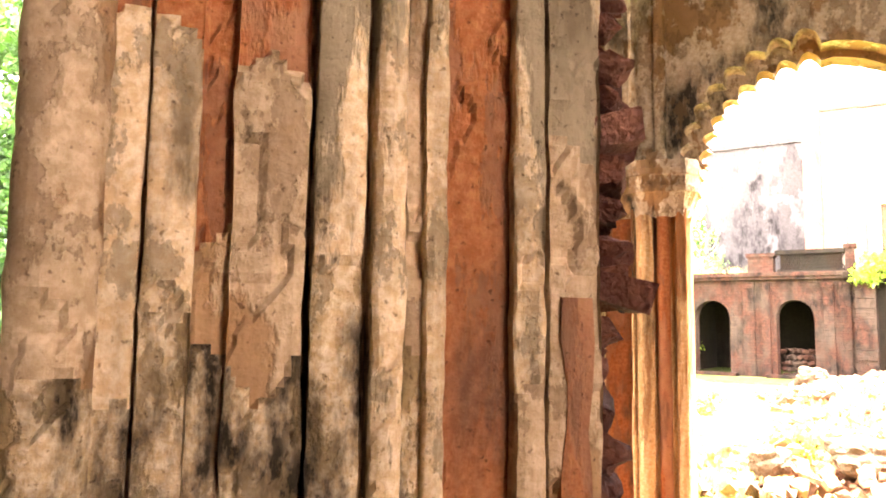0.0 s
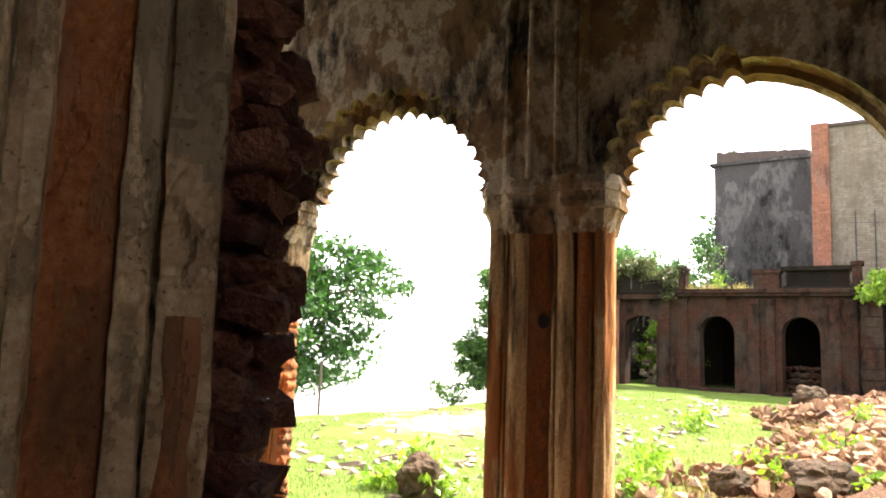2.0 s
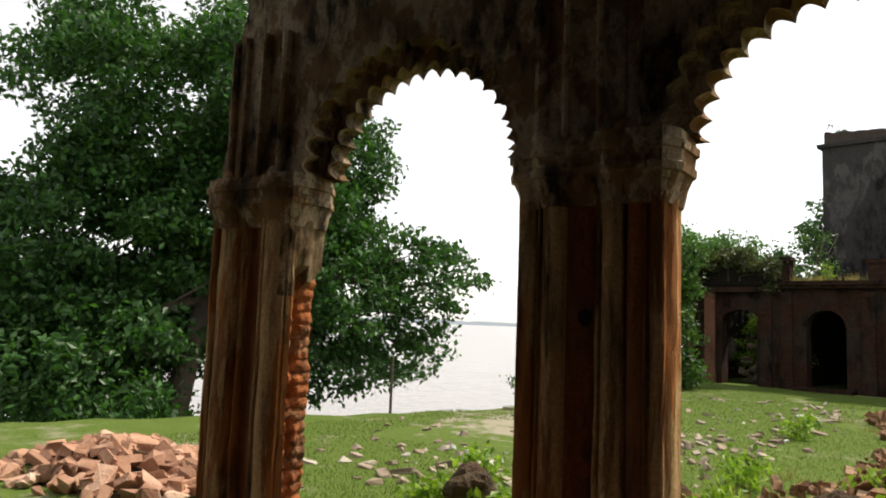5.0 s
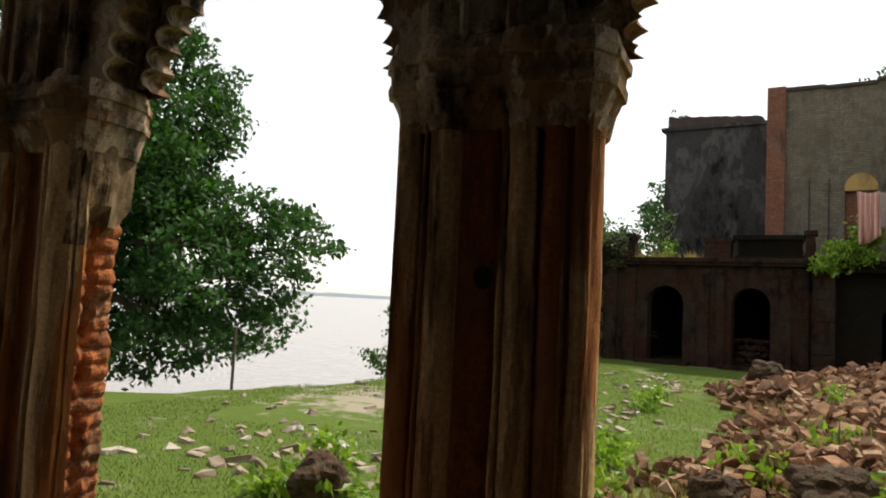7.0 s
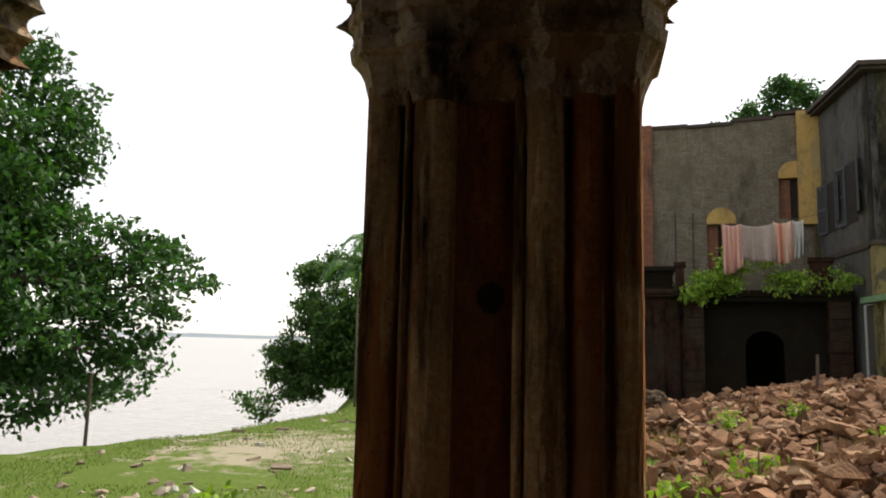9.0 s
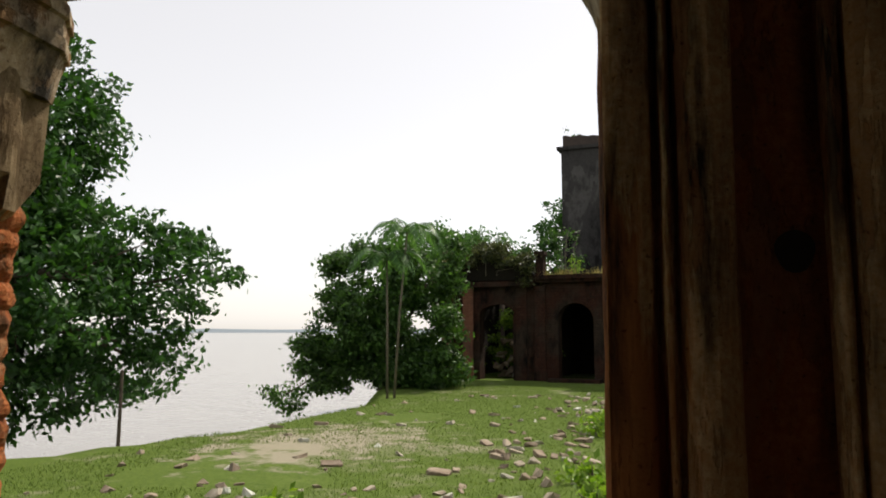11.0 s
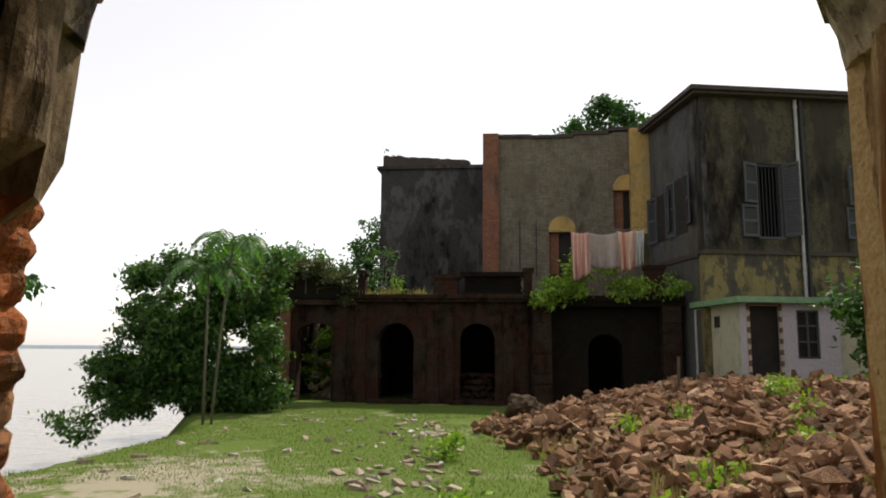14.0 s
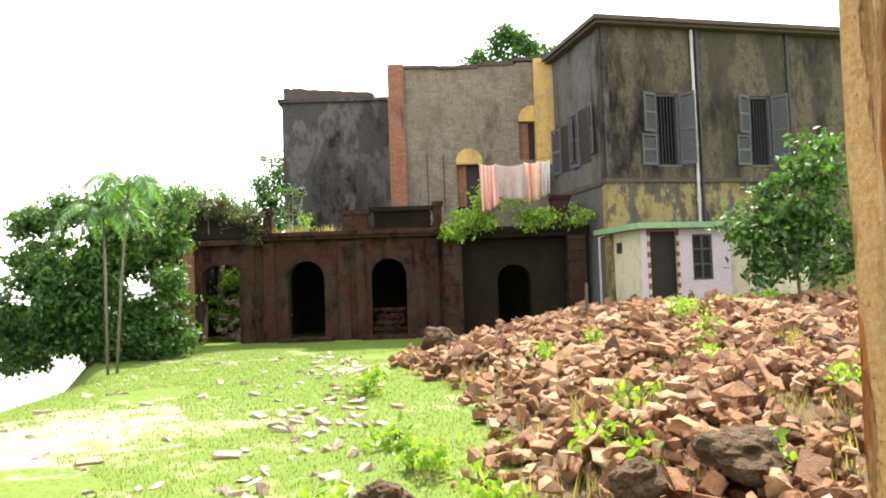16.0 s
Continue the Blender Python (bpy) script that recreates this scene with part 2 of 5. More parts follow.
M_ANNEX = weathered("pale_yellow_annex", ((0.462, 0.428, 0.306), (0.422, 0.388, 0.272), (0.490, 0.456, 0.340)), ((0.394, 0.367, 0.272), (0.435, 0.408, 0.313)), (0.238, 0.218, 0.163), cover=0.3, stain=0.3, scale=0.5, bump=0.2)
M_LILAC = plain("pale_lilac_paint", (0.55, 0.49, 0.53), (0.48, 0.43, 0.46), 2, 0.7)
M_GREEN = plain("green_slab_paint", (0.22, 0.36, 0.2), (0.16, 0.28, 0.15), 3, 0.75)
# near black: dark wood, and painted shade for holes, vents and rooms
M_DARK = plain("black_wood_and_unlit_insides", (0.02, 0.016, 0.014), (0.03, 0.024, 0.02), 5, 0.8)
M_SHUTTER = plain("faded_blue_grey_shutter", (0.095, 0.10, 0.11), (0.06, 0.065, 0.07), 5, 0.8, stretch=(1, 1, 6))
M_IRON = plain("dark_iron", (0.05, 0.05, 0.055), (0.035, 0.035, 0.04), 8, 0.5, 0.6)
M_PIPE = plain("grey_pipe", (0.42, 0.42, 0.42), (0.32, 0.32, 0.32), 6, 0.5)
M_ROOF = plain("weathered_roof_slab", (0.08, 0.06, 0.05), (0.05, 0.04, 0.035), 4, 0.9)
# ceiling, unseen walls and floor are kept dark to cut bounced light
M_CEIL = weathered("low_bounce_dark_plaster", ((0.07, 0.05, 0.035), (0.05, 0.04, 0.03), (0.09, 0.065, 0.045)), ((0.05, 0.03, 0.02), (0.09, 0.055, 0.035)), (0.03, 0.025, 0.02), scale=0.5)
M_FLOOR = weathered("dusty_brick_floor", ((0.12, 0.08, 0.055), (0.09, 0.06, 0.04), (0.15, 0.11, 0.075)), ((0.11, 0.05, 0.03), (0.14, 0.1, 0.07)), (0.08, 0.06, 0.04), scale=0.8, stretch=1)
M_BARK = plain("grey_brown_bark", (0.13, 0.1, 0.075), (0.08, 0.065, 0.05), 6, 0.95, bump=0.9, dist=0.03, stretch=(1, 1, 0.3))
M_STEM = plain("pale_slender_stem", (0.17, 0.15, 0.11), (0.11, 0.10, 0.07), 8, 0.9)
M_LEAF = leafy("broad_tree_leaves", (0.016, 0.05, 0.014), (0.045, 0.12, 0.026))
M_LEAF2 = leafy("bush_leaves", (0.022, 0.06, 0.014), (0.065, 0.14, 0.03))
M_LEAF3 = leafy("bright_weed_leaves", (0.10, 0.2, 0.025), (0.24, 0.36, 0.05), glow=0.4)
M_MOSS = leafy("creeper_leaves", (0.02, 0.032, 0.01), (0.07, 0.08, 0.026))
M_PALM = leafy("palm_leaves", (0.04, 0.10, 0.03), (0.09, 0.19, 0.06))
M_DRYGRASS = leafy("dry_grass_blades", (0.16, 0.14, 0.05), (0.34, 0.27, 0.12))
M_GRASS = leafy("grass_blades", (0.08, 0.13, 0.022), (0.14, 0.2, 0.04), glow=0.25)


def ground_mat():
    m, nt, bs = nodes_of("meadow_soil")
    v = coords(nt, (1, 1, 1), True)
    big = noise_of(nt, v, 0.32, 5, 0.6)
    mid = noise_of(nt, v, 2.2, 6, 0.65)
    fine = noise_of(nt, v, 30, 5, 0.7)
    grass = mixc(nt, mid, (0.075, 0.125, 0.02), (0.15, 0.20, 0.045))
    grass = mixc(nt, ramp(nt, fine, [(0.4, (0, 0, 0)), (0.65, (1, 1, 1))]), grass, (0.06, 0.10, 0.018))
    soil = mixc(nt, fine, (0.40, 0.36, 0.28), (0.26, 0.23, 0.165))
    # a broad trodden patch of pale soil near the bank
    shift = nt.nodes.new("ShaderNodeVectorMath")
    shift.operation = "SUBTRACT"
    shift.inputs[1].default_value = (-6.9, 11.3, -0.05)
    nt.links.new(v, shift.inputs[0])
    squash = nt.nodes.new("ShaderNodeVectorMath")
    squash.operation = "MULTIPLY"
    squash.inputs[1].default_value = (0.42, 0.28, 0.0)
    nt.links.new(shift.outputs[0], squash.inputs[0])
    far = nt.nodes.new("ShaderNodeVectorMath")
    far.operation = "LENGTH"
    nt.links.new(squash.outputs[0], far.inputs[0])
    wob = nt.nodes.new("ShaderNodeMath")
    wob.operation = "MULTIPLY_ADD"
    wob.inputs[1].default_value = 2.3
    nt.links.new(mid, wob.inputs[0])
    nt.links.new(far.outputs["Value"], wob.inputs[2])
    half = nt.nodes.new("ShaderNodeMath")
    half.operation = "MULTIPLY"
    half.inputs[1].default_value = 0.4
    nt.links.new(wob.outputs[0], half.inputs[0])
    band = ramp(nt, half.outputs[0], [(0.58, (0.9, 0.9, 0.9)), (0.70, (0, 0, 0))])
    patch = ramp(nt, mixc(nt, 0.4, big, mid), [(0.54, (0, 0, 0)), (0.65, (0.7, 0.7, 0.7))])
    fac = mixc(nt, 1.0, band, patch, "LIGHTEN")
    col = mixc(nt, fac, grass, soil)
    nt.links.new(col, bs.inputs["Base Color"])
    bs.inputs["Roughness"].default_value = 0.97
    bs.inputs["Specular IOR Level"].default_value = 0.1
    bumped(nt, bs, mixc(nt, 0.5, fine, mid), 0.6, 0.05)
    return m


def water_mat():
    m, nt, bs = nodes_of("silty_river_water")
    v = coords(nt, (1, 1, 1), True)
    n1, n2 = noise_of(nt, v, 0.5, 5, 0.6), noise_of(nt, v, 0.03, 3, 0.5)
    col = mixc(nt, n2, (0.30, 0.285, 0.26), (0.24, 0.23, 0.215))
    nt.links.new(col, bs.inputs["Base Color"])
    bs.inputs["Roughness"].default_value = 0.22
    bumped(nt, bs, n1, 0.5, 0.25)
    return m


M_GROUND, M_WATER = ground_mat(), water_mat()
# the far shore emits light: a glow in place of distant haze
M_FARSHORE, _nt, _bs = nodes_of("far_shore_haze_glow")
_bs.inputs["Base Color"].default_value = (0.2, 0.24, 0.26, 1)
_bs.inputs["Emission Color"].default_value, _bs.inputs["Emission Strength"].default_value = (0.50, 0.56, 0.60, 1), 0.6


def striped(name, base, stripe, scale, base2):
    m, nt, bs = nodes_of(name)
    v = coords(nt)
    sep = nt.nodes.new("ShaderNodeSeparateXYZ")
    nt.links.new(v, sep.inputs[0])
    w = nt.nodes.new("ShaderNodeMath")
    w.operation = "MULTIPLY"
    w.inputs[1].default_value = scale
    nt.links.new(sep.outputs["X"], w.inputs[0])
    f = nt.nodes.new("ShaderNodeMath")
    f.operation = "FRACT"
    nt.links.new(w.outputs[0], f.inputs[0])
    col = ramp(nt, f.outputs[0], [(0.0, base), (0.42, base2), (0.5, stripe), (0.72, stripe), (0.8, base)])
    col = mixc(nt, 0.4, col, ramp(nt, noise_of(nt, v, 9), [(0.3, (0.6, 0.6, 0.6)), (0.7, (1, 1, 1))]), "MULTIPLY")
    nt.links.new(col, bs.inputs["Base Color"])
    bs.inputs["Roughness"].default_value = 0.95
    tr = nt.nodes.new("ShaderNodeBsdfTranslucent")
    nt.links.new(col, tr.inputs["Color"])
    mx = nt.nodes.new("ShaderNodeMixShader")
    mx.inputs[0].default_value = 0.3
    nt.links.new(bs.outputs[0], mx.inputs[1])
    nt.links.new(tr.outputs[0], mx.inputs[2])
    nt.links.new(mx.outputs[0], nt.nodes["Material Output"].inputs["Surface"])
    return m


M_CLOTH_PINK = striped("pink_striped_cloth", (0.62, 0.36, 0.30), (0.7, 0.56, 0.5), 9, (0.58, 0.27, 0.22))
M_CLOTH_GREY = striped("beige_grey_cloth", (0.42, 0.36, 0.33), (0.40, 0.33, 0.30), 2, (0.44, 0.38, 0.35))
M_CLOTH_ORANGE = striped("orange_striped_cloth", (0.64, 0.44, 0.34), (0.56, 0.22, 0.15), 3.4, (0.7, 0.55, 0.45))
M_CLOTH_PALE = striped("pale_grey_cloth", (0.5, 0.5, 0.48), (0.6, 0.6, 0.58), 7, (0.45, 0.46, 0.44))


# ---- mesh helpers ----
def mesh_of(name, verts, faces, mat, smooth=False):
    me = bpy.data.meshes.new(name)
    me.from_pydata([tuple(v) for v in verts], [], [tuple(f) for f in faces])
    me.update()
    me.materials.append(mat)
    if smooth:
        me.polygons.foreach_set("use_smooth", [True] * len(me.polygons))
    return me


def obj(name, verts, faces, mat, parent=None, label="", smooth=False):
    ob = new(name, mesh_of(name, verts, faces, mat, smooth))
    if parent is not None:
        ob.parent = parent
    if label:
        ob["label"] = label
    return ob


def empty(name, x=0, y=0, z=0, rz=0):
    ob = new(name)
    ob.matrix_world = pose(x, y, z, 0, 0, rz)
    return ob


class Geo:
    """Collects vertices and faces of one mesh."""

    def __init__(self):
        self.v, self.f = [], []

    def quad(self, a, b, c, d):
        n = len(self.v)
        self.v += [a, b, c, d]
        self.f.append((n, n + 1, n + 2, n + 3))

    def box(self, x0, x1, y0, y1, z0, z1):
        n = len(self.v)
        self.v += [(x, y, z) for z in (z0, z1) for y in (y0, y1) for x in (x0, x1)]
        self.f += [tuple(n + i for i in q) for q in ((0, 2, 3, 1), (4, 5, 7, 6), (0, 1, 5, 4), (2, 6, 7, 3), (0, 4, 6, 2), (1, 3, 7, 5))]

    def loft(self, rings, closed=True, caps=True):
        n0, k = len(self.v), len(rings[0])
        for r in rings:
            self.v += list(r)
        for i in range(len(rings) - 1):
            a, b = n0 + i * k, n0 + (i + 1) * k
            for j in range(k if closed else k - 1):
                j2 = (j + 1) % k
                self.f.append((a + j, a + j2, b + j2, b + j))
        if caps and closed:
            self.f.append(tuple(n0 + j for j in reversed(range(k))))
            self.f.append(tuple(n0 + (len(rings) - 1) * k + j for j in range(k)))

    def tube(self, pts, radii, sides=8):
        rings = []
        for i, p in enumerate(pts):
            p = Vector(p)
            a, b = Vector(pts[max(i - 1, 0)]), Vector(pts[min(i + 1, len(pts) - 1)])
            d = (b - a).normalized()
            u = d.cross(Vector((0.31, 0.9, 0.2))).normalized()
            w = d.cross(u)
            r = radii[i]
            rings.append([tuple(p + r * (math.cos(t) * u + math.sin(t) * w)) for t in (2 * math.pi * j / sides for j in range(sides))])
        self.loft(rings)

    def arch(self, cx, rx, rz, zs, u0, u1, ztop, y0, y1, n=24, cusp=0, amp=0.0, tiers=1, step=0.0, right_plain=False):
        """Wall panel u0..u1, zs..ztop with an arched hole; tiers: rings of foils that step inwards."""
        corner_l = math.atan2(ztop - zs, u0 - cx)
        corner_r = math.atan2(ztop - zs, u1 - cx)
        ths = sorted(set([math.pi * i / n for i in range(n + 1)] + [corner_l, corner_r]))

        def edge(th):
            c, s = math.cos(th), math.sin(th)
            ks = []
            if c > 1e-9:
                ks.append((u1 - cx) / c)
            if c < -1e-9:
                ks.append((u0 - cx) / c)
            if s > 1e-9:
                ks.append((ztop - zs) / s)
            k = min(ks)
            return cx + k * c, zs + k * s

        def inner(th, grow):
            a = amp
            if right_plain and th < math.pi * 0.53:
                a, grow = 0.0, grow * 0.5 - 0.045 * abs(math.sin(2 * th))
            e = a * abs(math.sin(cusp * th / 2)) if cusp else 0.0
            return cx + (rx + grow + e) * math.cos(th), zs + (rz + grow + e) * math.sin(th)

        depth = (y1 - y0) / tiers
        for k in range(tiers):
            grow = step * (tiers - 1 - k)
            ya, yb = y0 + k * depth, y0 + (k + 1) * depth
            outer_prev = None
            for i in range(len(ths) - 1):
                t0, t1 = ths[i], ths[i + 1]
                p0, p1 = inner(t0, grow), inner(t1, grow)
                if k == 0:
                    q0, q1 = edge(t0), edge(t1)
                else:
                    q0, q1 = inner(t0, grow + step), inner(t1, grow + step)
                self.quad((p0[0], ya, p0[1]), (q0[0], ya, q0[1]), (q1[0], ya, q1[1]), (p1[0], ya, p1[1]))
                if k == tiers - 1:
                    q0, q1 = edge(t0), edge(t1)
                    self.quad((p1[0], yb, p1[1]), (q1[0], yb, q1[1]), (q0[0], yb, q0[1]), (p0[0], yb, p0[1]))
                # the soffit bulges between front and back like a row of shells
                segs = 4 if cusp else 1
                for s in range(segs):
                    f0, f1 = s / segs, (s + 1) / segs
                    g0 = grow + (0.5 * amp * math.sin(math.pi * f0) if cusp else 0)
                    g1 = grow + (0.5 * amp * math.sin(math.pi * f1) if cusp else 0)
                    a0, a1, b0, b1 = inner(t0, g0), inner(t1, g0), inner(t0, g1), inner(t1, g1)
                    z0, z1 = ya + (yb - ya) * f0, ya + (yb - ya) * f1
                    self.quad((a0[0], z0, a0[1]), (a1[0], z0, a1[1]), (b1[0], z1, b1[1]), (b0[0], z1, b0[1]))
        self.quad((u0, y0, ztop), (u1, y0, ztop), (u1, y1, ztop), (u0, y1, ztop))

    def shake(self, amount, scale, axis_scale=(1, 1, 1)):
        out = []
        for v in self.v:
            p = Vector((v[0] * axis_scale[0], v[1] * axis_scale[1], v[2] * axis_scale[2])) * scale
            d = noise.noise_vector(p)
            out.append((v[0] + d.x * amount, v[1] + d.y * amount, v[2] + d.z * amount * 0.5))
        self.v = out
        return self

    def make(self, name, mat, parent=None, label="", smooth=False):
        return obj(name, self.v, self.f, mat, parent, label, smooth)


def part_box(name, mat, parent, x0, x1, y0, y1, z0, z1, label=""):
    g = Geo()
    g.box(x0, x1, y0, y1, z0, z1)
    return g.make(name, mat, parent, label)


def turned(path, zs, place, wobble=0.004, seed=0.0):
    """Rings of a plan outline lifted through the heights zs, each with a scale about its middle."""
    rings = []
    for z, grow in zs:
        ring = []
        for (x, y, nx, ny) in path:
            d = noise.noise(Vector((x * 9 + seed, y * 9, z * 2.6))) * wobble + noise.noise(Vector((x * 30 + seed, y * 30, z * 11))) * wobble * 0.5
            ring.append((place[0] + x + nx * (grow + d), place[1] + y + ny * (grow + d), z))
        rings.append(ring)
    return rings


def outline(pts):
    """Adds outward normals to a closed plan outline given clockwise or not."""
    n = len(pts)
    area = sum(pts[i][0] * pts[(i + 1) % n][1] - pts[(i + 1) % n][0] * pts[i][1] for i in range(n))
    s = 1 if area > 0 else -1
    out = []
    for i in range(n):
        a, b = Vector(pts[i - 1]), Vector(pts[(i + 1) % n])
        t = (b - a).normalized() * s
        out.append((pts[i][0], pts[i][1], t.y, -t.x))
    return out


def bow(x0, x1, y, r, n=7, way=-1):
    """A half-round bead between x0 and x1 that stands out by r."""
    return [(x0 + (x1 - x0) * (0.5 - 0.5 * math.cos(math.pi * i / n)), y + way * r * math.sin(math.pi * i / n)) for i in range(n + 1)]


# ---- arcade of the ruined gallery ----
YF, YB = 3.82, 4.14
ARCADE_TURN = Matrix.Translation((-1.36, YF, 0)) @ Matrix.Rotation(radians(8.8), 4, "Z") @ Matrix.Translation((1.36, -YF, 0))  # the arcade runs askew
SPRING, TOP = 2.345, 4.25


def heights(z0, z1, step=0.09):
    n = max(2, int((z1 - z0) / step))
    return [(z0 + (z1 - z0) * i / n, 0.0) for i in range(n + 1)]


def clustered_pier(name, x0, x1, label, mat_face, strips):
    """Pier of half-round shafts with a moulded capital; strips: panels of bared red between the shafts."""
    pier = tagged(empty(name, (x0 + x1) / 2, YF), label, "pillar", "arcade pillars")
    w = (x1 - x0) / 2
    d = YB - YF
    pts = []
    pts += [(-w + 0.02, 0.03)]
    bare = set()
    for a, b, bead, *red in strips:
        if bead:
            if red:
                bare.update(range(len(pts), len(pts) + 7))
            pts += bow(-w + a * 2 * w, -w + b * 2 * w, 0.03, bead)
        else:
            if b - a > 0.05:
                bare.add(len(pts))
            pts += [(-w + a * 2 * w + 0.004, 0.055), (-w + b * 2 * w - 0.004, 0.055)]
    pts += [(w - 0.02, 0.03), (w - 0.02, 0.08)]
    pts += [(w - 0.02 + 0.03 * math.sin(math.pi * i / 8), 0.08 + (d - 0.16) * i / 8) for i in range(1, 9)]
    pts += [(w - 0.02, d), (-w + 0.02, d)]
    pts += [(-w + 0.02 - 0.03 * math.sin(math.pi * i / 8), d - 0.08 - (d - 0.16) * i / 8) for i in range(9)]
    path = outline(pts)
    g = Geo()
    g.loft(turned(path, heights(0.0, SPRING - 0.2), (0, 0), 0.008, x0))
    shaft = g.make("shaft", mat_face, pier, smooth=False)
    shaft.data.materials.append(M_RED)
    for p in shaft.data.polygons:
        if p.index < len(g.f) - 2 and p.index % len(path) in bare:
            p.material_index = 1
    g = Geo()
    cap = [(-w + 0.02, 0.02)]
    for a, b, bead, *red in strips:
        if bead > 0.025:
            cap += bow(-w + a * 2 * w, -w + b * 2 * w, 0.02, 0.03, 6)
    cap += [(w - 0.02, 0.02), (w, 0.06), (w, d - 0.05), (w - 0.02, d), (-w + 0.02, d), (-w, d - 0.05), (-w, 0.06)]
    prof = [(SPRING - 0.25, 0.0), (SPRING - 0.22, 0.008), (SPRING - 0.17, 0.022), (SPRING - 0.125, 0.044), (SPRING - 0.12, 0.058), (SPRING - 0.085, 0.062), (SPRING - 0.08, 0.050), (SPRING - 0.03, 0.054), (SPRING - 0.025, 0.068), (SPRING + 0.01, 0.070), (SPRING + 0.015, 0.056), (SPRING + 0.06, 0.050)]
    g.loft(turned(outline(cap), prof, (0, 0), 0.014, x0 + 3))
    g.make("capital", M_SPANDREL, pier, "stained moulded plaster capital")
    return pier, w


pier_c, wc = clustered_pier("arcade_pillar", -1.69, -1.00, "clustered plaster pillar with flaked ochre and red paint and a round hole", M_PILLAR,
                            [(0.0, 0.12, 0.012), (0.125, 0.145, 0), (0.15, 0.18, 0.022), (0.18, 0.335, 0.036), (0.335, 0.56, 0), (0.56, 0.60, 0.024), (0.60, 0.74, 0.040), (0.745, 0.765, 0), (0.765, 0.865, 0.03, 1), (0.87, 0.90, 0), (0.905, 1.0, 0.02)])
# the hole is a flat disc; its depth is only dark colour
g = Geo()
ring = [(0.0 + 0.034 * math.cos(t) * (1 + 0.08 * math.sin(3 * t)), 0.034 * math.sin(t) * 1.15) for t in (2 * math.pi * i / 18 for i in range(18))]
g.loft([[(x - 0.015, 0.0505, z + 1.60) for x, z in ring], [(x * 0.9 - 0.015, 0.0515, z * 0.9 + 1.60) for x, z in ring]])
g.make("hole", M_DARK, pier_c, "flat dark disc for the shade in the round socket hole")
pier_l, wl = clustered_pier("arcade_pillar", -3.92, -3.20, "clustered pillar with cream plaster fallen off red bricks", M_PILLAR,
                            [(0.0, 0.06, 0.015), (0.07, 0.10, 0.02), (0.10, 0.36, 0.03), (0.36, 0.42, 0), (0.42, 0.46, 0.022), (0.46, 0.62, 0), (0.64, 0.70, 0.02), (0.70, 0.96, 0.045), (0.96, 1.0, 0)])
# its plaster has fallen off the jamb below
for c in pier_l.children:
    for v in c.data.vertices:
        if c.name.startswith("capital") or v.co.x < wl - 0.06:
            continue
        if v.co.z < 1.74 + 0.1 * noise.noise(Vector((2.2, v.co.y * 9, 0.4))):
            if v.co.y > 0.08:
                v.co.x, v.co.y = min(v.co.x, wl - 0.12), min(v.co.y, 0.295)
        else:
            v.co.x += -0.02 + 0.03 * max(0.0, v.co.z - 1.72) / 0.45 + 0.014 * noise.noise(Vector((5.0, v.co.y * 8, v.co.z * 9)))
jamb_shaft = [c for c in pier_l.children if c.name.startswith("shaft")][0].data
jamb_shaft.materials.append(M_CREAM)
for p in jamb_shaft.polygons:
    if p.center.x > wl - 0.07 and p.center.z > 1.70:
        p.material_index = 2
pier_r, wr = clustered_pier("arcade_pillar", 0.48, 1.20, "clustered plaster pillar with flaked ochre and red paint", M_PILLAR,
                            [(0.0, 0.12, 0.012), (0.15, 0.18, 0.022), (0.18, 0.335, 0.036), (0.335, 0.56, 0), (0.56, 0.60, 0.024), (0.60, 0.74, 0.040), (0.765, 0.865, 0.03, 1)])

arcade = tagged(empty("wall_arcade", 0, 0), "weathered spandrel wall over scalloped arches", "wall", kind="structure")
g = Geo()
g.arch(-2.445, 0.59, 0.55, SPRING + 0.05, -3.56, -1.36, TOP, YF + 0.04, YB, n=136, cusp=34, amp=0.055, tiers=2, step=0.085)
g.shake(0.006, 9).make("spandrel", M_SPANDREL, arcade)
g = Geo()
g.arch(-0.26, 0.635, 0.535, SPRING + 0.05, -1.36, 0.84, TOP, YF + 0.04, YB, n=136, cusp=34, amp=0.055, tiers=2, step=0.085, right_plain=True)
g.shake(0.006, 9).make("spandrel", M_SPANDREL, arcade)
# ragged broken end of the spandrel above the wide pillar
g = Geo()
rows = []
for i in range(22):
    z = SPRING + 0.05 + (TOP - SPRING - 0.05) * i / 21
    x = -3.90 + 0.24 * (i / 21) ** 1.3 + 0.07 * noise.noise(Vector((3.1, 0.2, z * 5)))
    rows.append([(x, YF + 0.04, z), (-3.56, YF + 0.04, z), (-3.56, YB, z), (x + 0.05, YB, z)])
g.loft(rows)
g.make("spandrel", M_SPANDREL, arcade, "ragged broken end of the spandrel")
part_box("spandrel", M_SPANDREL, arcade, 0.84, 1.20, YF + 0.04, YB, SPRING + 0.05, TOP)
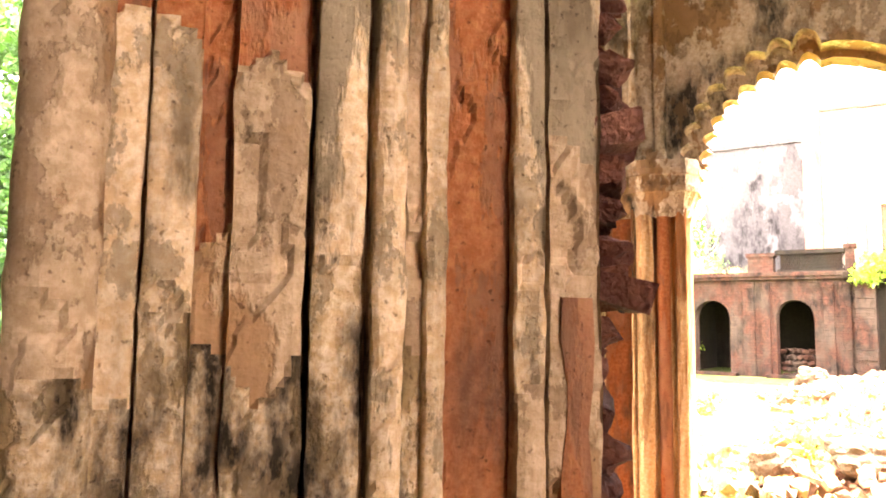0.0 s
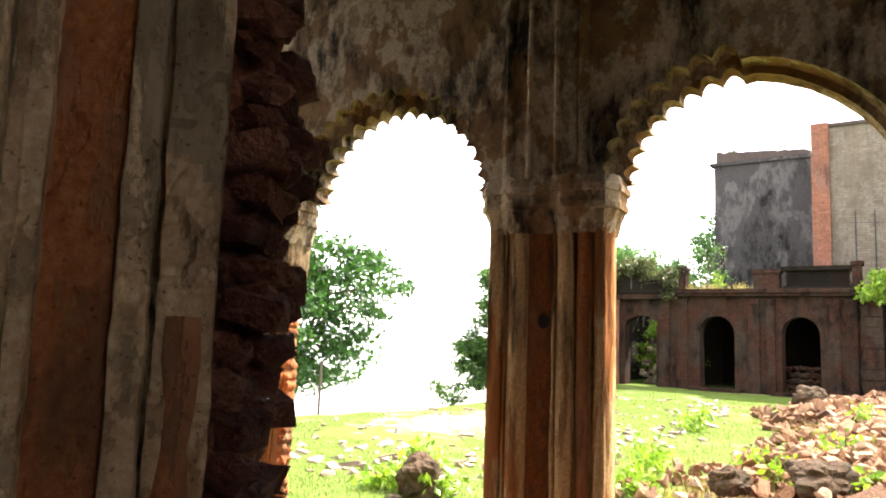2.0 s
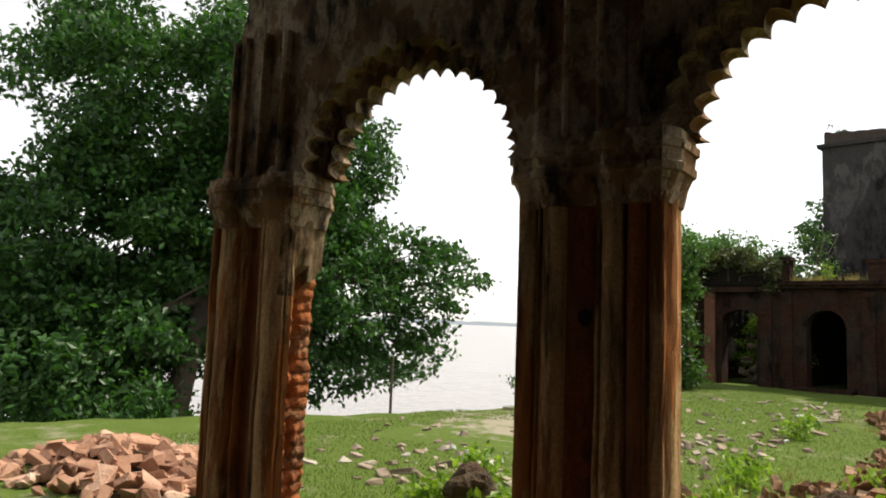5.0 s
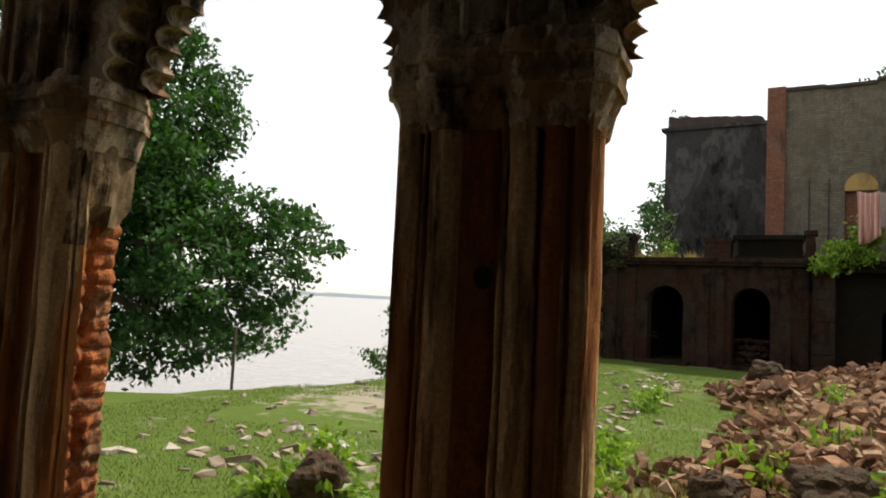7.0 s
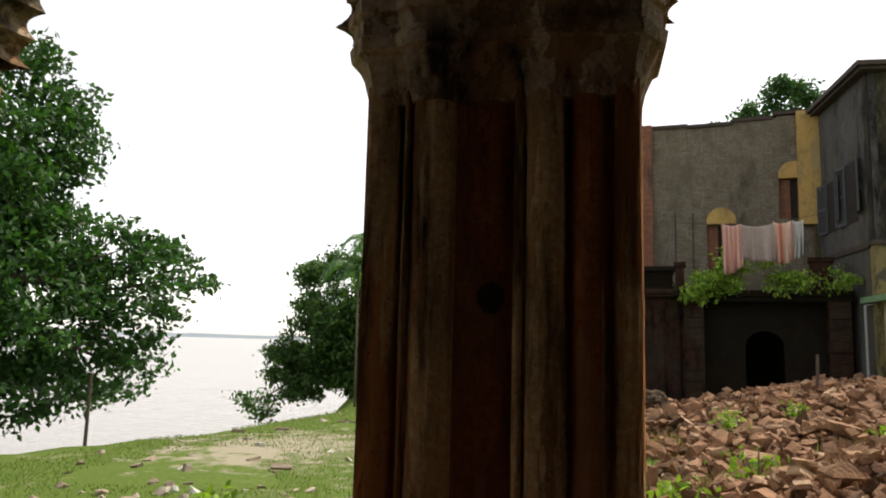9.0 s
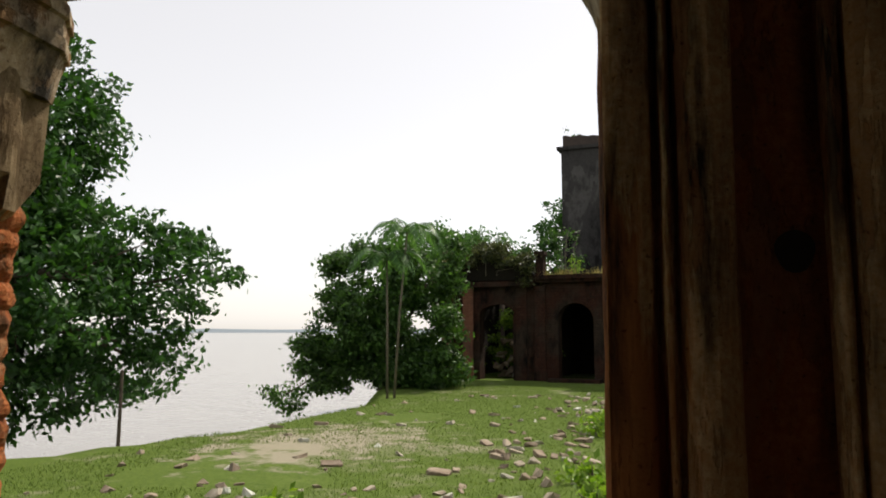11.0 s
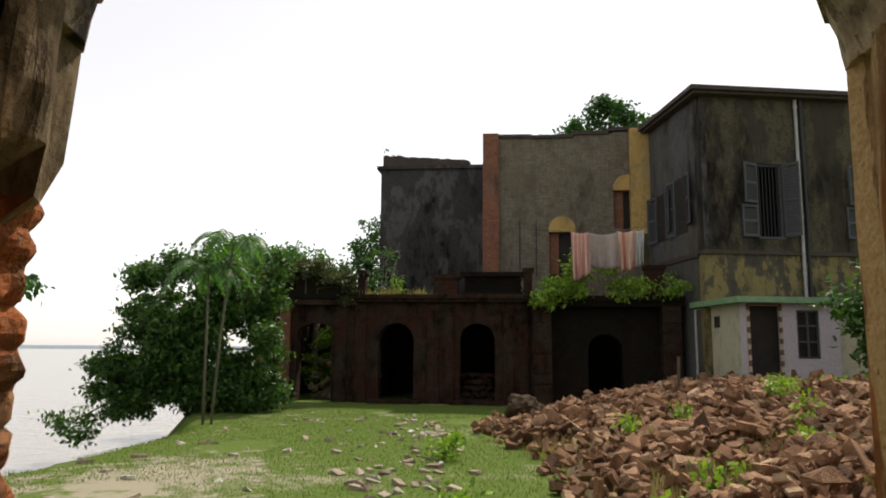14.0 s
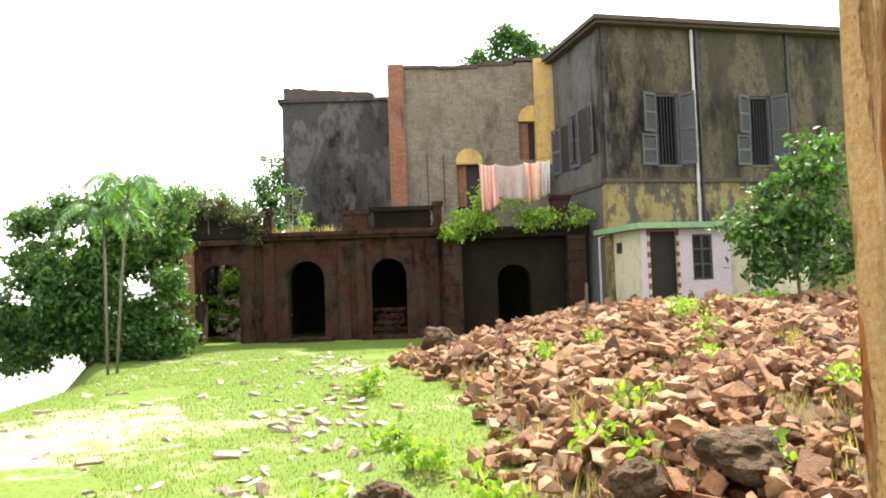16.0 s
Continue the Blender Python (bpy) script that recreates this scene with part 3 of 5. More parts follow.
# moulded strips that climb from the capitals to the ceiling
for cx, w in ((-1.36, 0.26), (-3.56, 0.26), (0.84, 0.26)):
    pts = [(-w, 0.05)] + bow(-w, -w + 0.07, 0.03, 0.03, 4) + [(-w + 0.08, 0.02), (-w + 0.15, 0.02)] + bow(-w + 0.16, -w + 0.20, 0.0, 0.03, 4)
    pts += [(-w + 0.21, 0.0), (w - 0.21, 0.0)] + bow(w - 0.20, w - 0.16, 0.0, 0.03, 4) + [(w - 0.15, 0.02), (w - 0.08, 0.02)] + bow(w - 0.07, w, 0.03, 0.03, 4) + [(w, 0.05)]
    g = Geo()
    g.loft(turned(outline(pts), heights(SPRING + 0.05, TOP if cx > -3 else 3.3), (cx, YF - 0.008), 0.006, cx))
    g.make("moulding", M_SPANDREL, arcade, "fluted strip streaked with black")
    for dx in (-0.2, 0.0, 0.2):
        g = Geo()
        g.loft([[(cx + dx + 0.055 * k * math.cos(t), YF - 0.02 - 0.03 * (1 - k), SPRING + 0.05 + 0.06 * k * math.sin(t)) for t in (math.pi * i / 10 for i in range(11))] for k in (1.0, 0.85, 0.5)])
        g.make("knob", M_SPANDREL, arcade)

for e in (pier_l, pier_c, pier_r, arcade):
    e.matrix_basis = ARCADE_TURN @ e.matrix_basis

# ---- setting ----
floor = tagged(part_box("floor", M_FLOOR, None, -4.9, 4.2, -4.2, 4.1, -0.35, 0.0), "dusty worn brick floor of the gallery", "floor", kind="structure")
ceiling = Geo()
ceiling.box(-3.75, 4.4, 0.5, YB + 0.02, TOP + 0.004, TOP + 0.30)
for i in range(13):
    x = -3.6 + 0.62 * i
    ceiling.box(x, x + 0.12, 0.55, YF - 0.02, TOP - 0.15, TOP)
ceiling.v = [tuple(ARCADE_TURN @ Vector(v)) for v in ceiling.v]
# unseen rear slab, added so no sky light falls in behind the arcade
ceiling.box(-4.9, 4.2, -4.2, 1.9, TOP + 0.02, TOP + 0.32)
tagged(ceiling.make("ceiling", M_CEIL), "dark ceiling on old joists", "ceiling", kind="structure")
# unseen end and bay walls, added to darken the gallery
tagged(part_box("wall_left", M_CEIL, None, -5.1, -4.9, -4.5, 1.9, -0.3, TOP + 0.3), "unseen added end wall that keeps light out of the gallery", "wall", kind="structure")
tagged(part_box("wall_right", M_CEIL, None, 1.2, 4.4, YF + 0.05, YB, -0.3, TOP), "unseen added wall beside the arcade that keeps light out", "wall", kind="structure").matrix_basis = ARCADE_TURN
# unseen side wall; its high opening is added to light the near pier
side = Geo()
for a, b, z0, z1 in ((-4.5, -1.7, -0.3, TOP), (0.1, 5.0, -0.3, TOP), (-1.7, 0.1, 4.05, TOP), (-1.7, 0.1, -0.3, 2.1)):
    side.box(4.2, 4.5, a, b, z0, z1)
tagged(side.make("wall_side", M_CEIL), "unseen added side wall with an opening that lights the near pier", "wall", kind="structure")
tagged(part_box("wall_back", M_CEIL, None, -4.9, 4.2, -4.5, -4.2, -0.3, TOP + 0.3), "plain unseen back wall of the gallery", "wall", kind="structure")

# ---- the near pier with torn brick edge: local x along its face, y into it ----
near = tagged(empty("ruined_pier", -0.68, 0.292, 0, 52.2), "moulded pier of flaking cream and red plaster with torn edge", "pillar")
FACE = [  # from, to, depth of face, bead, material, (lower edge, upper edge of the coat, material past them, how far it lies back)
    (0.000, 0.092, 0.02, 0.040, M_GREYPL, [(0.0, 1.42, M_STAIN_GROOVE, 0.003)]), (0.092, 0.130, 0.020, 0.006, M_CREAM, [(1.86, 9, M_RED, 0.008), (0.0, 1.38, M_STAIN_GROOVE, 0.004)]),
    (0.130, 0.138, 0.034, 0, M_GREYPL, []), (0.138, 0.191, 0.010, 0.010, M_CREAM, [(1.84, 9, M_RED, 0.008), (0.0, 1.48, M_STAIN_GROOVE, 0.006)]),
    (0.191, 0.234, 0.022, 0, M_GREYPL, [(1.60, 9, M_RED, 0.010), (0.0, 1.44, M_STAIN_GROOVE, -0.012)]), (0.234, 0.316, 0.010, 0.008, M_GREYPL, [(1.79, 9, M_RED, 0.014), (0.0, 1.44, M_STAIN_GROOVE, -0.010)]),
    (0.316, 0.328, 0.045, 0, M_STAIN_GROOVE, []), (0.328, 0.388, 0.000, 0.008, M_CREAM, [(0.0, 1.57, M_STAIN_GROOVE, 0.010)]), (0.388, 0.400, 0.036, 0, M_GREYPL, []),
    (0.400, 0.440, 0.004, 0.018, M_CREAM, []), (0.440, 0.446, 0.028, 0, M_STAIN_GROOVE, []), (0.446, 0.470, 0.018, 0.006, M_GREYPL, [(0.0, 1.45, M_STAIN_GROOVE, 0.004)]),
    (0.470, 0.494, 0.006, 0.010, M_CREAM, []), (0.494, 0.592, 0.026, 0, M_RED, []), (0.592, 0.633, 0.008, 0.008, M_CREAM, [(0.0, 1.42, M_GREYPL, -0.004)]),
    (0.633, 0.645, 0.030, 0, M_STAIN_GROOVE, []), (0.645, 0.718, 0.012, 0.006, M_GREYPL, [(1.72, 9, M_CREAM, 0.0)])]
for i, (a, b, dep, bead, mat, coats) in enumerate(FACE):
    fine = max(5, int((b - a) / 0.006))
    pts = (bow(a, b, dep, bead, fine) if bead else [(a + (b - a) * q / fine, dep) for q in range(fine + 1)]) + [(b, 0.12), (a, 0.12)]
    path = outline(pts)
    hs = heights(0.0, TOP, 0.012)
    rings, slots = [], []
    for z, _g in hs:
        ring = []
        for (x, y, nx, ny) in path:
            edge = 1 if abs(nx) > 0.35 and y < 0.11 else 0
            e = noise.noise(Vector((i * 3.7 + x * 4, 0.3, z * 5.5))) * 0.006 + noise.noise(Vector((i * 1.7, 5.3, z * 19))) * 0.004
            d = noise.noise(Vector((x * 22, i, z * 8))) * 0.004
            flk = noise.noise(Vector((x * 7 + 3, i * 0.35, z * 3.2))) + 0.45 * noise.noise(Vector((x * 23, i * 0.35, z * 17)))
            d -= 0.009 if flk > 0.22 else 0.0
            d += noise.noise(Vector((x * 60, i, z * 45))) * 0.003
            slot = 0
            for q, (z0, z1, _m, back) in enumerate(coats):
                rag = 0.06 * noise.noise(Vector((x * 13, q, 2.0))) + 0.02 * noise.noise(Vector((x * 60, q, z * 40)))
                if z0 + rag < z < z1 + rag:
                    d -= back
                    slot = q + 1
            slots.append(slot)
            ring.append((x + (math.copysign(e, nx) if edge else 0), y + ny * d if y < 0.11 else y, z))
        rings.append(ring)
    g = Geo()
    g.loft(rings)
    strip = g.make("moulding", mat, near)
    for c in coats:
        strip.data.materials.append(c[2])
    for p in strip.data.polygons:
        if p.index < len(slots) - len(path):
            p.material_index = slots[p.index]
# patches where a lower coat shows
for a, b, z0, z1, dep, mat in ((0.660, 0.702, 0.0, 1.53, 0.0035, M_RED),):
    g = Geo()
    n = 26
    for k in range(n):
        za, zb = z0 + (z1 - z0) * k / n, z0 + (z1 - z0) * (k + 1) / n
        ea = [0.02 * noise.noise(Vector((a * 9 + s, 2, z * 13))) for z in (za, zb) for s in (0, 5)]
        g.quad((a + ea[0], dep, za), (b + ea[1], dep, za), (b + ea[3], dep, zb), (a + ea[2], dep, zb))
        g.quad((a + ea[0], dep, za), (a + ea[2], dep, zb), (a + ea[2], dep + 0.03, zb), (a + ea[0], dep + 0.03, za))
        g.quad((b + ea[1], dep + 0.03, za), (b + ea[3], dep + 0.03, zb), (b + ea[3], dep, zb), (b + ea[1], dep, za))
    g.make("plaster_patch", mat, near)
g = Geo()
rings = []
TEAR = [(0.705, 0.07), (0.722, 0.085), (0.738, 0.10), (0.752, 0.12), (0.765, 0.145), (0.776, 0.17), (0.785, 0.20), (0.79, 0.23), (0.792, 0.26), (0.79, 0.29), (0.78, 0.32), (0.765, 0.35)]
for z, _g in heights(0.0, TOP, 0.013):
    row = []
    for k, (x, y) in enumerate(TEAR):
        bed = math.floor(z / 0.056)
        d = 0.022 * noise.noise(Vector((k * 0.45, 8.2, bed * 2.7))) + 0.016 * noise.noise(Vector((k * 0.9, 2.0, z * 34))) + 0.016 * abs(math.sin(math.pi * z / 0.056)) ** 0.5
        row.append((x + 0.85 * d - 0.006, y - 0.3 * d, z))
    rings.append([(0.02, 0.125, z), (0.69, 0.125, z)] + row + [(0.05, 0.36, z)])
g.loft(rings)
g.make("core", M_CORE, near, "dark rubble core")


def brick_mesh(l, w, h, seed, mat, chip=0.012):
    """A worn brick with knocked corners."""
    r = random.Random(seed)
    bm = bmesh.new()
    bmesh.ops.create_cube(bm, size=1)
    bmesh.ops.bevel(bm, geom=list(bm.edges), offset=0.08, segments=1, affect="EDGES")
    for v in bm.verts:
        v.co = Vector((v.co.x * l + r.uniform(-chip, chip), v.co.y * w + r.uniform(-chip, chip), v.co.z * h + r.uniform(-chip, chip) * 0.5))
    me = bpy.data.meshes.new("brick")
    bm.to_mesh(me)
    bm.free()
    me.materials.append(mat)
    return me


def chunk_mesh(seed, mat, size=1.0):
    """A broken lump: the hull of random points."""
    r = random.Random(seed)
    bm = bmesh.new()
    for _ in range(11):
        v = Vector((r.gauss(0, 1), r.gauss(0, 1), r.gauss(0, 1))).normalized()
        bm.verts.new(Vector((v.x * 0.62, v.y * 0.42, v.z * 0.36)) * size * r.uniform(0.75, 1.1))
    res = bmesh.ops.convex_hull(bm, input=list(bm.verts))
    bmesh.ops.delete(bm, geom=[e for e in res["geom_interior"] if isinstance(e, bmesh.types.BMVert)], context="VERTS")
    me = bpy.data.meshes.new("chunk")
    bm.to_mesh(me)
    bm.free()
    me.materials.append(mat)
    return me


JAMB = [(-0.15, 0.085), (-0.115, 0.09), (-0.095, 0.10), (-0.085, 0.115), (-0.08, 0.135), (-0.088, 0.155), (-0.075, 0.17), (-0.06, 0.19), (-0.055, 0.215), (-0.055, 0.245), (-0.06, 0.275), (-0.075, 0.30), (-0.14, 0.312)]
rows = []
for z, _g in heights(0.0, 1.80, 0.0125):
    row = []
    for k, (x, y) in enumerate(JAMB):
        step = 0.012 * noise.noise(Vector((k * 0.35, 1.0, math.floor(z / 0.072) * 3.3)))
        lump = 0.022 * abs(math.sin(math.pi * (z + step) / 0.072)) ** 0.5 - 0.014
        d = lump + step + 0.022 * noise.noise(Vector((k * 0.5, 7.0, z * 9))) + 0.012 * noise.noise(Vector((k * 1.1, 3.0, z * 31))) + 0.03 * max(0.0, z - 1.5)
        a = min(1.0, max(0.0, (y - 0.08) / 0.03))
        row.append((wl - 0.008 + x + d * a, y - d * (1 - a), z))
    rows.append(row)
g = Geo()
g.loft(rows)
g.make("core", M_JAMB, pier_l, "bared eroded orange-red brickwork")
def lump_mesh(seed, mat, size):
    """A small rounded crumbling lump."""
    bm = bmesh.new()
    bmesh.ops.create_icosphere(bm, subdivisions=2, radius=1)
    for v in bm.verts:
        v.co = Vector((v.co.x, v.co.y, v.co.z * 0.62)) * size * (1 + 0.5 * noise.noise(v.co * 1.6 + Vector((seed, 0, 0))) + 0.2 * noise.noise(v.co * 4 + Vector((0, seed, 0))))
    me = bpy.data.meshes.new("lump")
    bm.to_mesh(me)
    bm.free()
    me.materials.append(mat)
    return me


SNAPPED = [brick_mesh(0.10, 0.085, 0.044, 20 + s, M_TORN, 0.014) for s in range(4)] + [lump_mesh(30 + s, M_TORN, 0.046) for s in range(4)]
rt = random.Random(11)
z = 0.03
while z < TOP - 0.05:
    shift = 0.05 * noise.noise(Vector((0.2, 0.4, z * 7))) + 0.02 * noise.noise(Vector((1.2, 3.4, z * 26)))
    for bx, by in ((0.755, 0.08), (0.772, 0.12), (0.792, 0.18), (0.802, 0.245), (0.795, 0.31)):
        if rt.random() < 0.3:
            continue
        ob = new("brick", SNAPPED[rt.randrange(8)])
        ob.parent = near
        ob.matrix_local = pose(bx + shift * 0.6 + rt.uniform(-0.02, 0.012), by + rt.uniform(-0.012, 0.012), z + rt.uniform(-0.008, 0.008), rt.gauss(0, 8), rt.gauss(0, 8), rt.uniform(20, 80)) @ Matrix.Scale(rt.uniform(0.75, 1.05), 4)
    z += 0.056


# ---- ground, river ----
def bank_x(y):
    """Where the meadow breaks off to the river."""
    ks = [(-60, -30), (0, -12.5), (5, -11.0), (8.2, -10.2), (9.2, -9.5), (11, -9.0), (14, -8.7), (16.5, -8.9), (20, -10.5), (25, -12.5), (40, -16), (200, -30)]
    for (a, xa), (b, xb) in zip(ks, ks[1:]):
        if y <= b:
            return xa + (xb - xa) * (y - a) / (b - a)
    return -30


def mound(x, y):
    """Height of the rubble heap over the meadow."""
    ks = ((5, -3.2), (8, -3.1), (9.3, -2.6), (11, -2.5), (13.3, -2.7), (17, -4.1), (22.5, -3.4))
    left = -3.3
    for (a, xa), (b, xb) in zip(ks, ks[1:]):
        if a <= y <= b:
            left = xa + (xb - xa) * (y - a) / (b - a)
    left += 0.25 * noise.noise(Vector((y * 1.4, 0.5, 0.5)))
    s = max(0.0, min(1.0, (x - left) / (3.2 + 0.32 * max(0.0, y - 10)))) * max(0.0, min(1.0, (y - 5.6) / 3.0)) * max(0.0, min(1.0, (21.6 - y) / 2.2))
    s = s * s * (3 - 2 * s)
    h = 0.42 + 0.046 * max(0, y - 8) + 0.12 * noise.noise(Vector((x * 0.7, y * 0.7, 1.0))) + 0.05 * noise.noise(Vector((x * 2.2, y * 2.2, 4.0)))
    return s * h


def ground_z(x, y):
    d = bank_x(y) + 0.25 * noise.noise(Vector((x * 0.3, y * 0.6, 2))) - x
    z = -0.05 + 0.03 * noise.noise(Vector((x * 0.5, y * 0.5, 7)))
    if d > 0:
        z -= min(2.6, 1.1 * d)
    return z


xs = list(np.arange(-40, -16, 3.0)) + list(np.arange(-16, 8, 0.35)) + list(np.arange(8, 30, 2.0)) + [40, 80, 300, 1500]
ys = [-300, -100, -40] + list(np.arange(-20, 4.4, 2.0)) + list(np.arange(4.5, 27, 0.35)) + list(np.arange(27, 60, 3.0)) + [90, 200, 600, 2500]
gv, gf = [], []
for y in ys:
    for x in xs:
        z = ground_z(x, y)
        if -5 < x < 4.3 and -4.6 < y < 4.05:
            z = -0.4
        gv.append((x, y, z))
nx = len(xs)
gf = [(j * nx + i, j * nx + i + 1, (j + 1) * nx + i + 1, (j + 1) * nx + i) for j in range(len(ys) - 1) for i in range(nx - 1)]
tagged(obj("ground", gv, gf, M_GROUND, smooth=True), "short green grass with pale trodden soil by the river bank", "ground", kind="structure")
g = Geo()
g.quad((-4000, -3000, -1.35), (400, -3000, -1.35), (400, 4000, -1.35), (-4000, 4000, -1.35))
tagged(g.make("water", M_WATER), "wide silty grey river with small ripples", "water", kind="structure")
# low backdrop strip; its glowing material stands in for the haze
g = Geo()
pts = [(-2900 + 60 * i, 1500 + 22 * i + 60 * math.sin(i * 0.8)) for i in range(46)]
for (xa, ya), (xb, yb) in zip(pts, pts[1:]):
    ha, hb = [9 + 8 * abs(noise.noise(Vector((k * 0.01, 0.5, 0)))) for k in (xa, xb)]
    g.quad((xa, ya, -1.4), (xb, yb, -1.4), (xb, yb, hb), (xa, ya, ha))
tagged(g.make("backdrop", M_FARSHORE), "low far shore across the river with its haze as a glow", "shore", kind="structure")


# ---- foliage ----
def leaf_cloud(name, mat, blobs, count, size, parent=None, seed=0, label="", fold=0.25, shell=0.55, droop=0.3):
    """Many single leaves set in uneven ellipsoid clumps of twigs."""
    r = np.random.default_rng(seed)
    vs, fs = [], []
    per = 12
    subs = []
    for k, (bx, by, bz, rx, ry, rz) in enumerate(blobs):
        for _ in range(int(6 + 22 * (rx * ry * rz) ** 0.5)):
            d = r.normal(size=3)
            d /= np.linalg.norm(d)
            rad = (shell + (1 - shell) * r.random() ** 0.6) * (1 + 0.35 * noise.noise(Vector((d[0] * 1.9 + k * 7, d[1] * 1.9, d[2] * 1.9))))
            w = (rx * ry * rz) ** (1 / 3) * r.uniform(0.16, 0.34)
            subs.append((bx + d[0] * rx * rad, by + d[1] * ry * rad, bz + d[2] * rz * rad, w, w ** 2))
    subs = np.array(subs)
    twigs = max(1, count // per)
    pick = r.choice(len(subs), twigs, p=subs[:, 4] / subs[:, 4].sum())
    for k in pick:
        d = r.normal(size=3)
        d /= np.linalg.norm(d)
        c = subs[k, :3] + d * np.array((1, 1, 0.6)) * subs[k, 3] * r.random() ** 0.4
        spread = size * 0.9
        for _ in range(per):
            p = c + r.normal(size=3) * spread * np.array((1, 1, 0.6))
            a = r.normal(size=3)
            a[2] -= droop
            a /= np.linalg.norm(a)
            b = np.cross(a, r.normal(size=3))
            b /= np.linalg.norm(b) + 1e-9
            n = np.cross(a, b)
            s = size * r.uniform(0.6, 1.25)
            q = len(vs)
            vs += [p, p + a * s * 0.45 + b * s * 0.27 + n * s * fold * 0.3, p + a * s, p + a * s * 0.45 - b * s * 0.27 + n * s * fold * 0.3]
            fs.append((q, q + 1, q + 2, q + 3))
    return obj(name, vs, fs, mat, parent, label)


def limbs_to(g, base, fork, tips, r0, seed):
    r = random.Random(seed)
    g.tube([base, tuple((Vector(base) + Vector(fork)) / 2 + Vector((r.uniform(-.1, .1), r.uniform(-.1, .1), 0))), fork], [r0, r0 * 0.8, r0 * 0.65], 10)
    for t in tips:
        m = (Vector(fork) * 0.5 + Vector(t) * 0.5) + Vector((r.uniform(-.3, .3), r.uniform(-.3, .3), r.uniform(0.0, .5)))
        g.tube([fork, tuple(m), t], [r0 * 0.5, r0 * 0.3, r0 * 0.06], 7)
        for _ in range(4):
            e = m.lerp(Vector(t), r.uniform(0.1, 0.9))
            g.tube([tuple(e), tuple(e + Vector((r.uniform(-1, 1), r.uniform(-1, 1), r.uniform(-0.5, 0.7))) * r0 * 4)], [r0 * 0.14, r0 * 0.03], 5)


def tree(name, base, fork, blobs, count, size, r0, label, mat=None, seed=1):
    t = tagged(empty(name, *base), label, "tree")
    b = Vector(base)
    g = Geo()
    limbs_to(g, (0, 0, -0.4), tuple(Vector(fork) - b), [tuple(Vector(q[:3]) - b) for q in blobs], r0, seed)
    g.make("trunk", M_BARK, t, smooth=True)
    leaf_cloud("crown", mat or M_LEAF, [(q[0] - b.x, q[1] - b.y, q[2] - b.z, *q[3:]) for q in blobs], count, size, t, seed)
    return t


tree("tree", (-14.1, 8.2, -1.3), (-14.2, 9.0, 2.0),
     [(x - 0.5, y - 0.35, z, a, b, c) for x, y, z, a, b, c in ((-14.3, 8.6, 6.2, 2.9, 2.9, 2.7), (-13.9, 11.8, 5.2, 2.0, 1.9, 2.4), (-12.2, 14.5, 2.4, 1.4, 1.4, 1.3), (-13.3, 12.4, 2.2, 2.0, 1.9, 1.7), (-15.2, 7.4, 2.6, 2.6, 2.6, 2.4), (-13.8, 10.4, 3.6, 2.4, 2.4, 2.2), (-13.6, 11.0, 1.0, 1.8, 1.6, 1.5), (-16.0, 7.5, 1.2, 3.0, 3.0, 2.0), (-12.4, 14.2, 0.9, 1.2, 1.1, 0.8), (-12.9, 6.6, 0.5, 2.0, 2.0, 1.5), (-13.4, 13.0, 3.7, 1.6, 1.6, 1.5), (-13.0, 12.8, 0.5, 1.5, 1.4, 0.9))],
     158000, 0.172, 0.32, "broad dark green tree leaning over the river bank", seed=3)
tree("tree", (-11.0, 21.0, -0.5), (-11.0, 21.0, 1.0),
     [(-11.1, 20.6, 2.7, 1.4, 1.3, 1.4), (-11.7, 20.5, 1.3, 1.2, 1.2, 1.1), (-12.4, 20.5, 0.5, 1.2, 1.1, 0.8), (-13.8, 20.2, -0.4, 0.7, 0.6, 0.4), (-10.0, 20.9, 1.5, 1.2, 1.1, 1.6), (-9.7, 21.6, 3.3, 1.0, 1.0, 1.0), (-9.4, 21.0, 0.4, 1.0, 0.8, 0.9), (-10.7, 20.8, 0.9, 1.1, 1.0, 1.1)],
     52000, 0.15, 0.16, "bushy green tree leaning from the bank over water", M_LEAF2, seed=8)
tree("tree", (-10.0, 29.0, -0.2), (-10.0, 29.0, 3.0), [(-11.0, 29, 4.5, 1.4, 1.2, 0.9), (-9.6, 29.2, 4.2, 0.8, 0.8, 0.6), (-12.6, 29, 4.2, 1.4, 1.3, 1.5)], 8000, 0.18, 0.16, "light green tree behind the low ruin", M_PALM, seed=14)
tree("tree", (-8.6, 27.2, -0.2), (-8.6, 27.2, 0.8), [(-9.0, 27.2, 1.2, 0.9, 0.5, 1.0), (-8.2, 27.2, 0.7, 0.6, 0.5, 0.7), (-8.8, 27.4, 2.0, 0.7, 0.5, 0.5)], 3000, 0.15, 0.05, "green bush growing inside the roofless ruin", M_LEAF3, seed=17)
tree("tree", (-9.6, 36.0, -0.2), (-9.6, 36.0, 4.0), [(-9.4, 35.6, 6.0, 0.9, 0.9, 1.7), (-10.0, 35.5, 4.6, 1.2, 1.0, 1.2)], 4500, 0.2, 0.14, "thin green tree beside the blackened tower", M_LEAF, seed=15)
tree("tree", (0.2, 37.0, -0.2), (0.2, 37.0, 9.0), [(0.2, 37, 11.6, 1.5, 1.2, 0.8), (1.8, 37, 12.7, 1.1, 1.0, 0.9), (2.8, 37, 12.2, 0.8, 0.8, 0.7)], 6000, 0.24, 0.22, "dark green tree rising behind the roof", M_LEAF, seed=16)

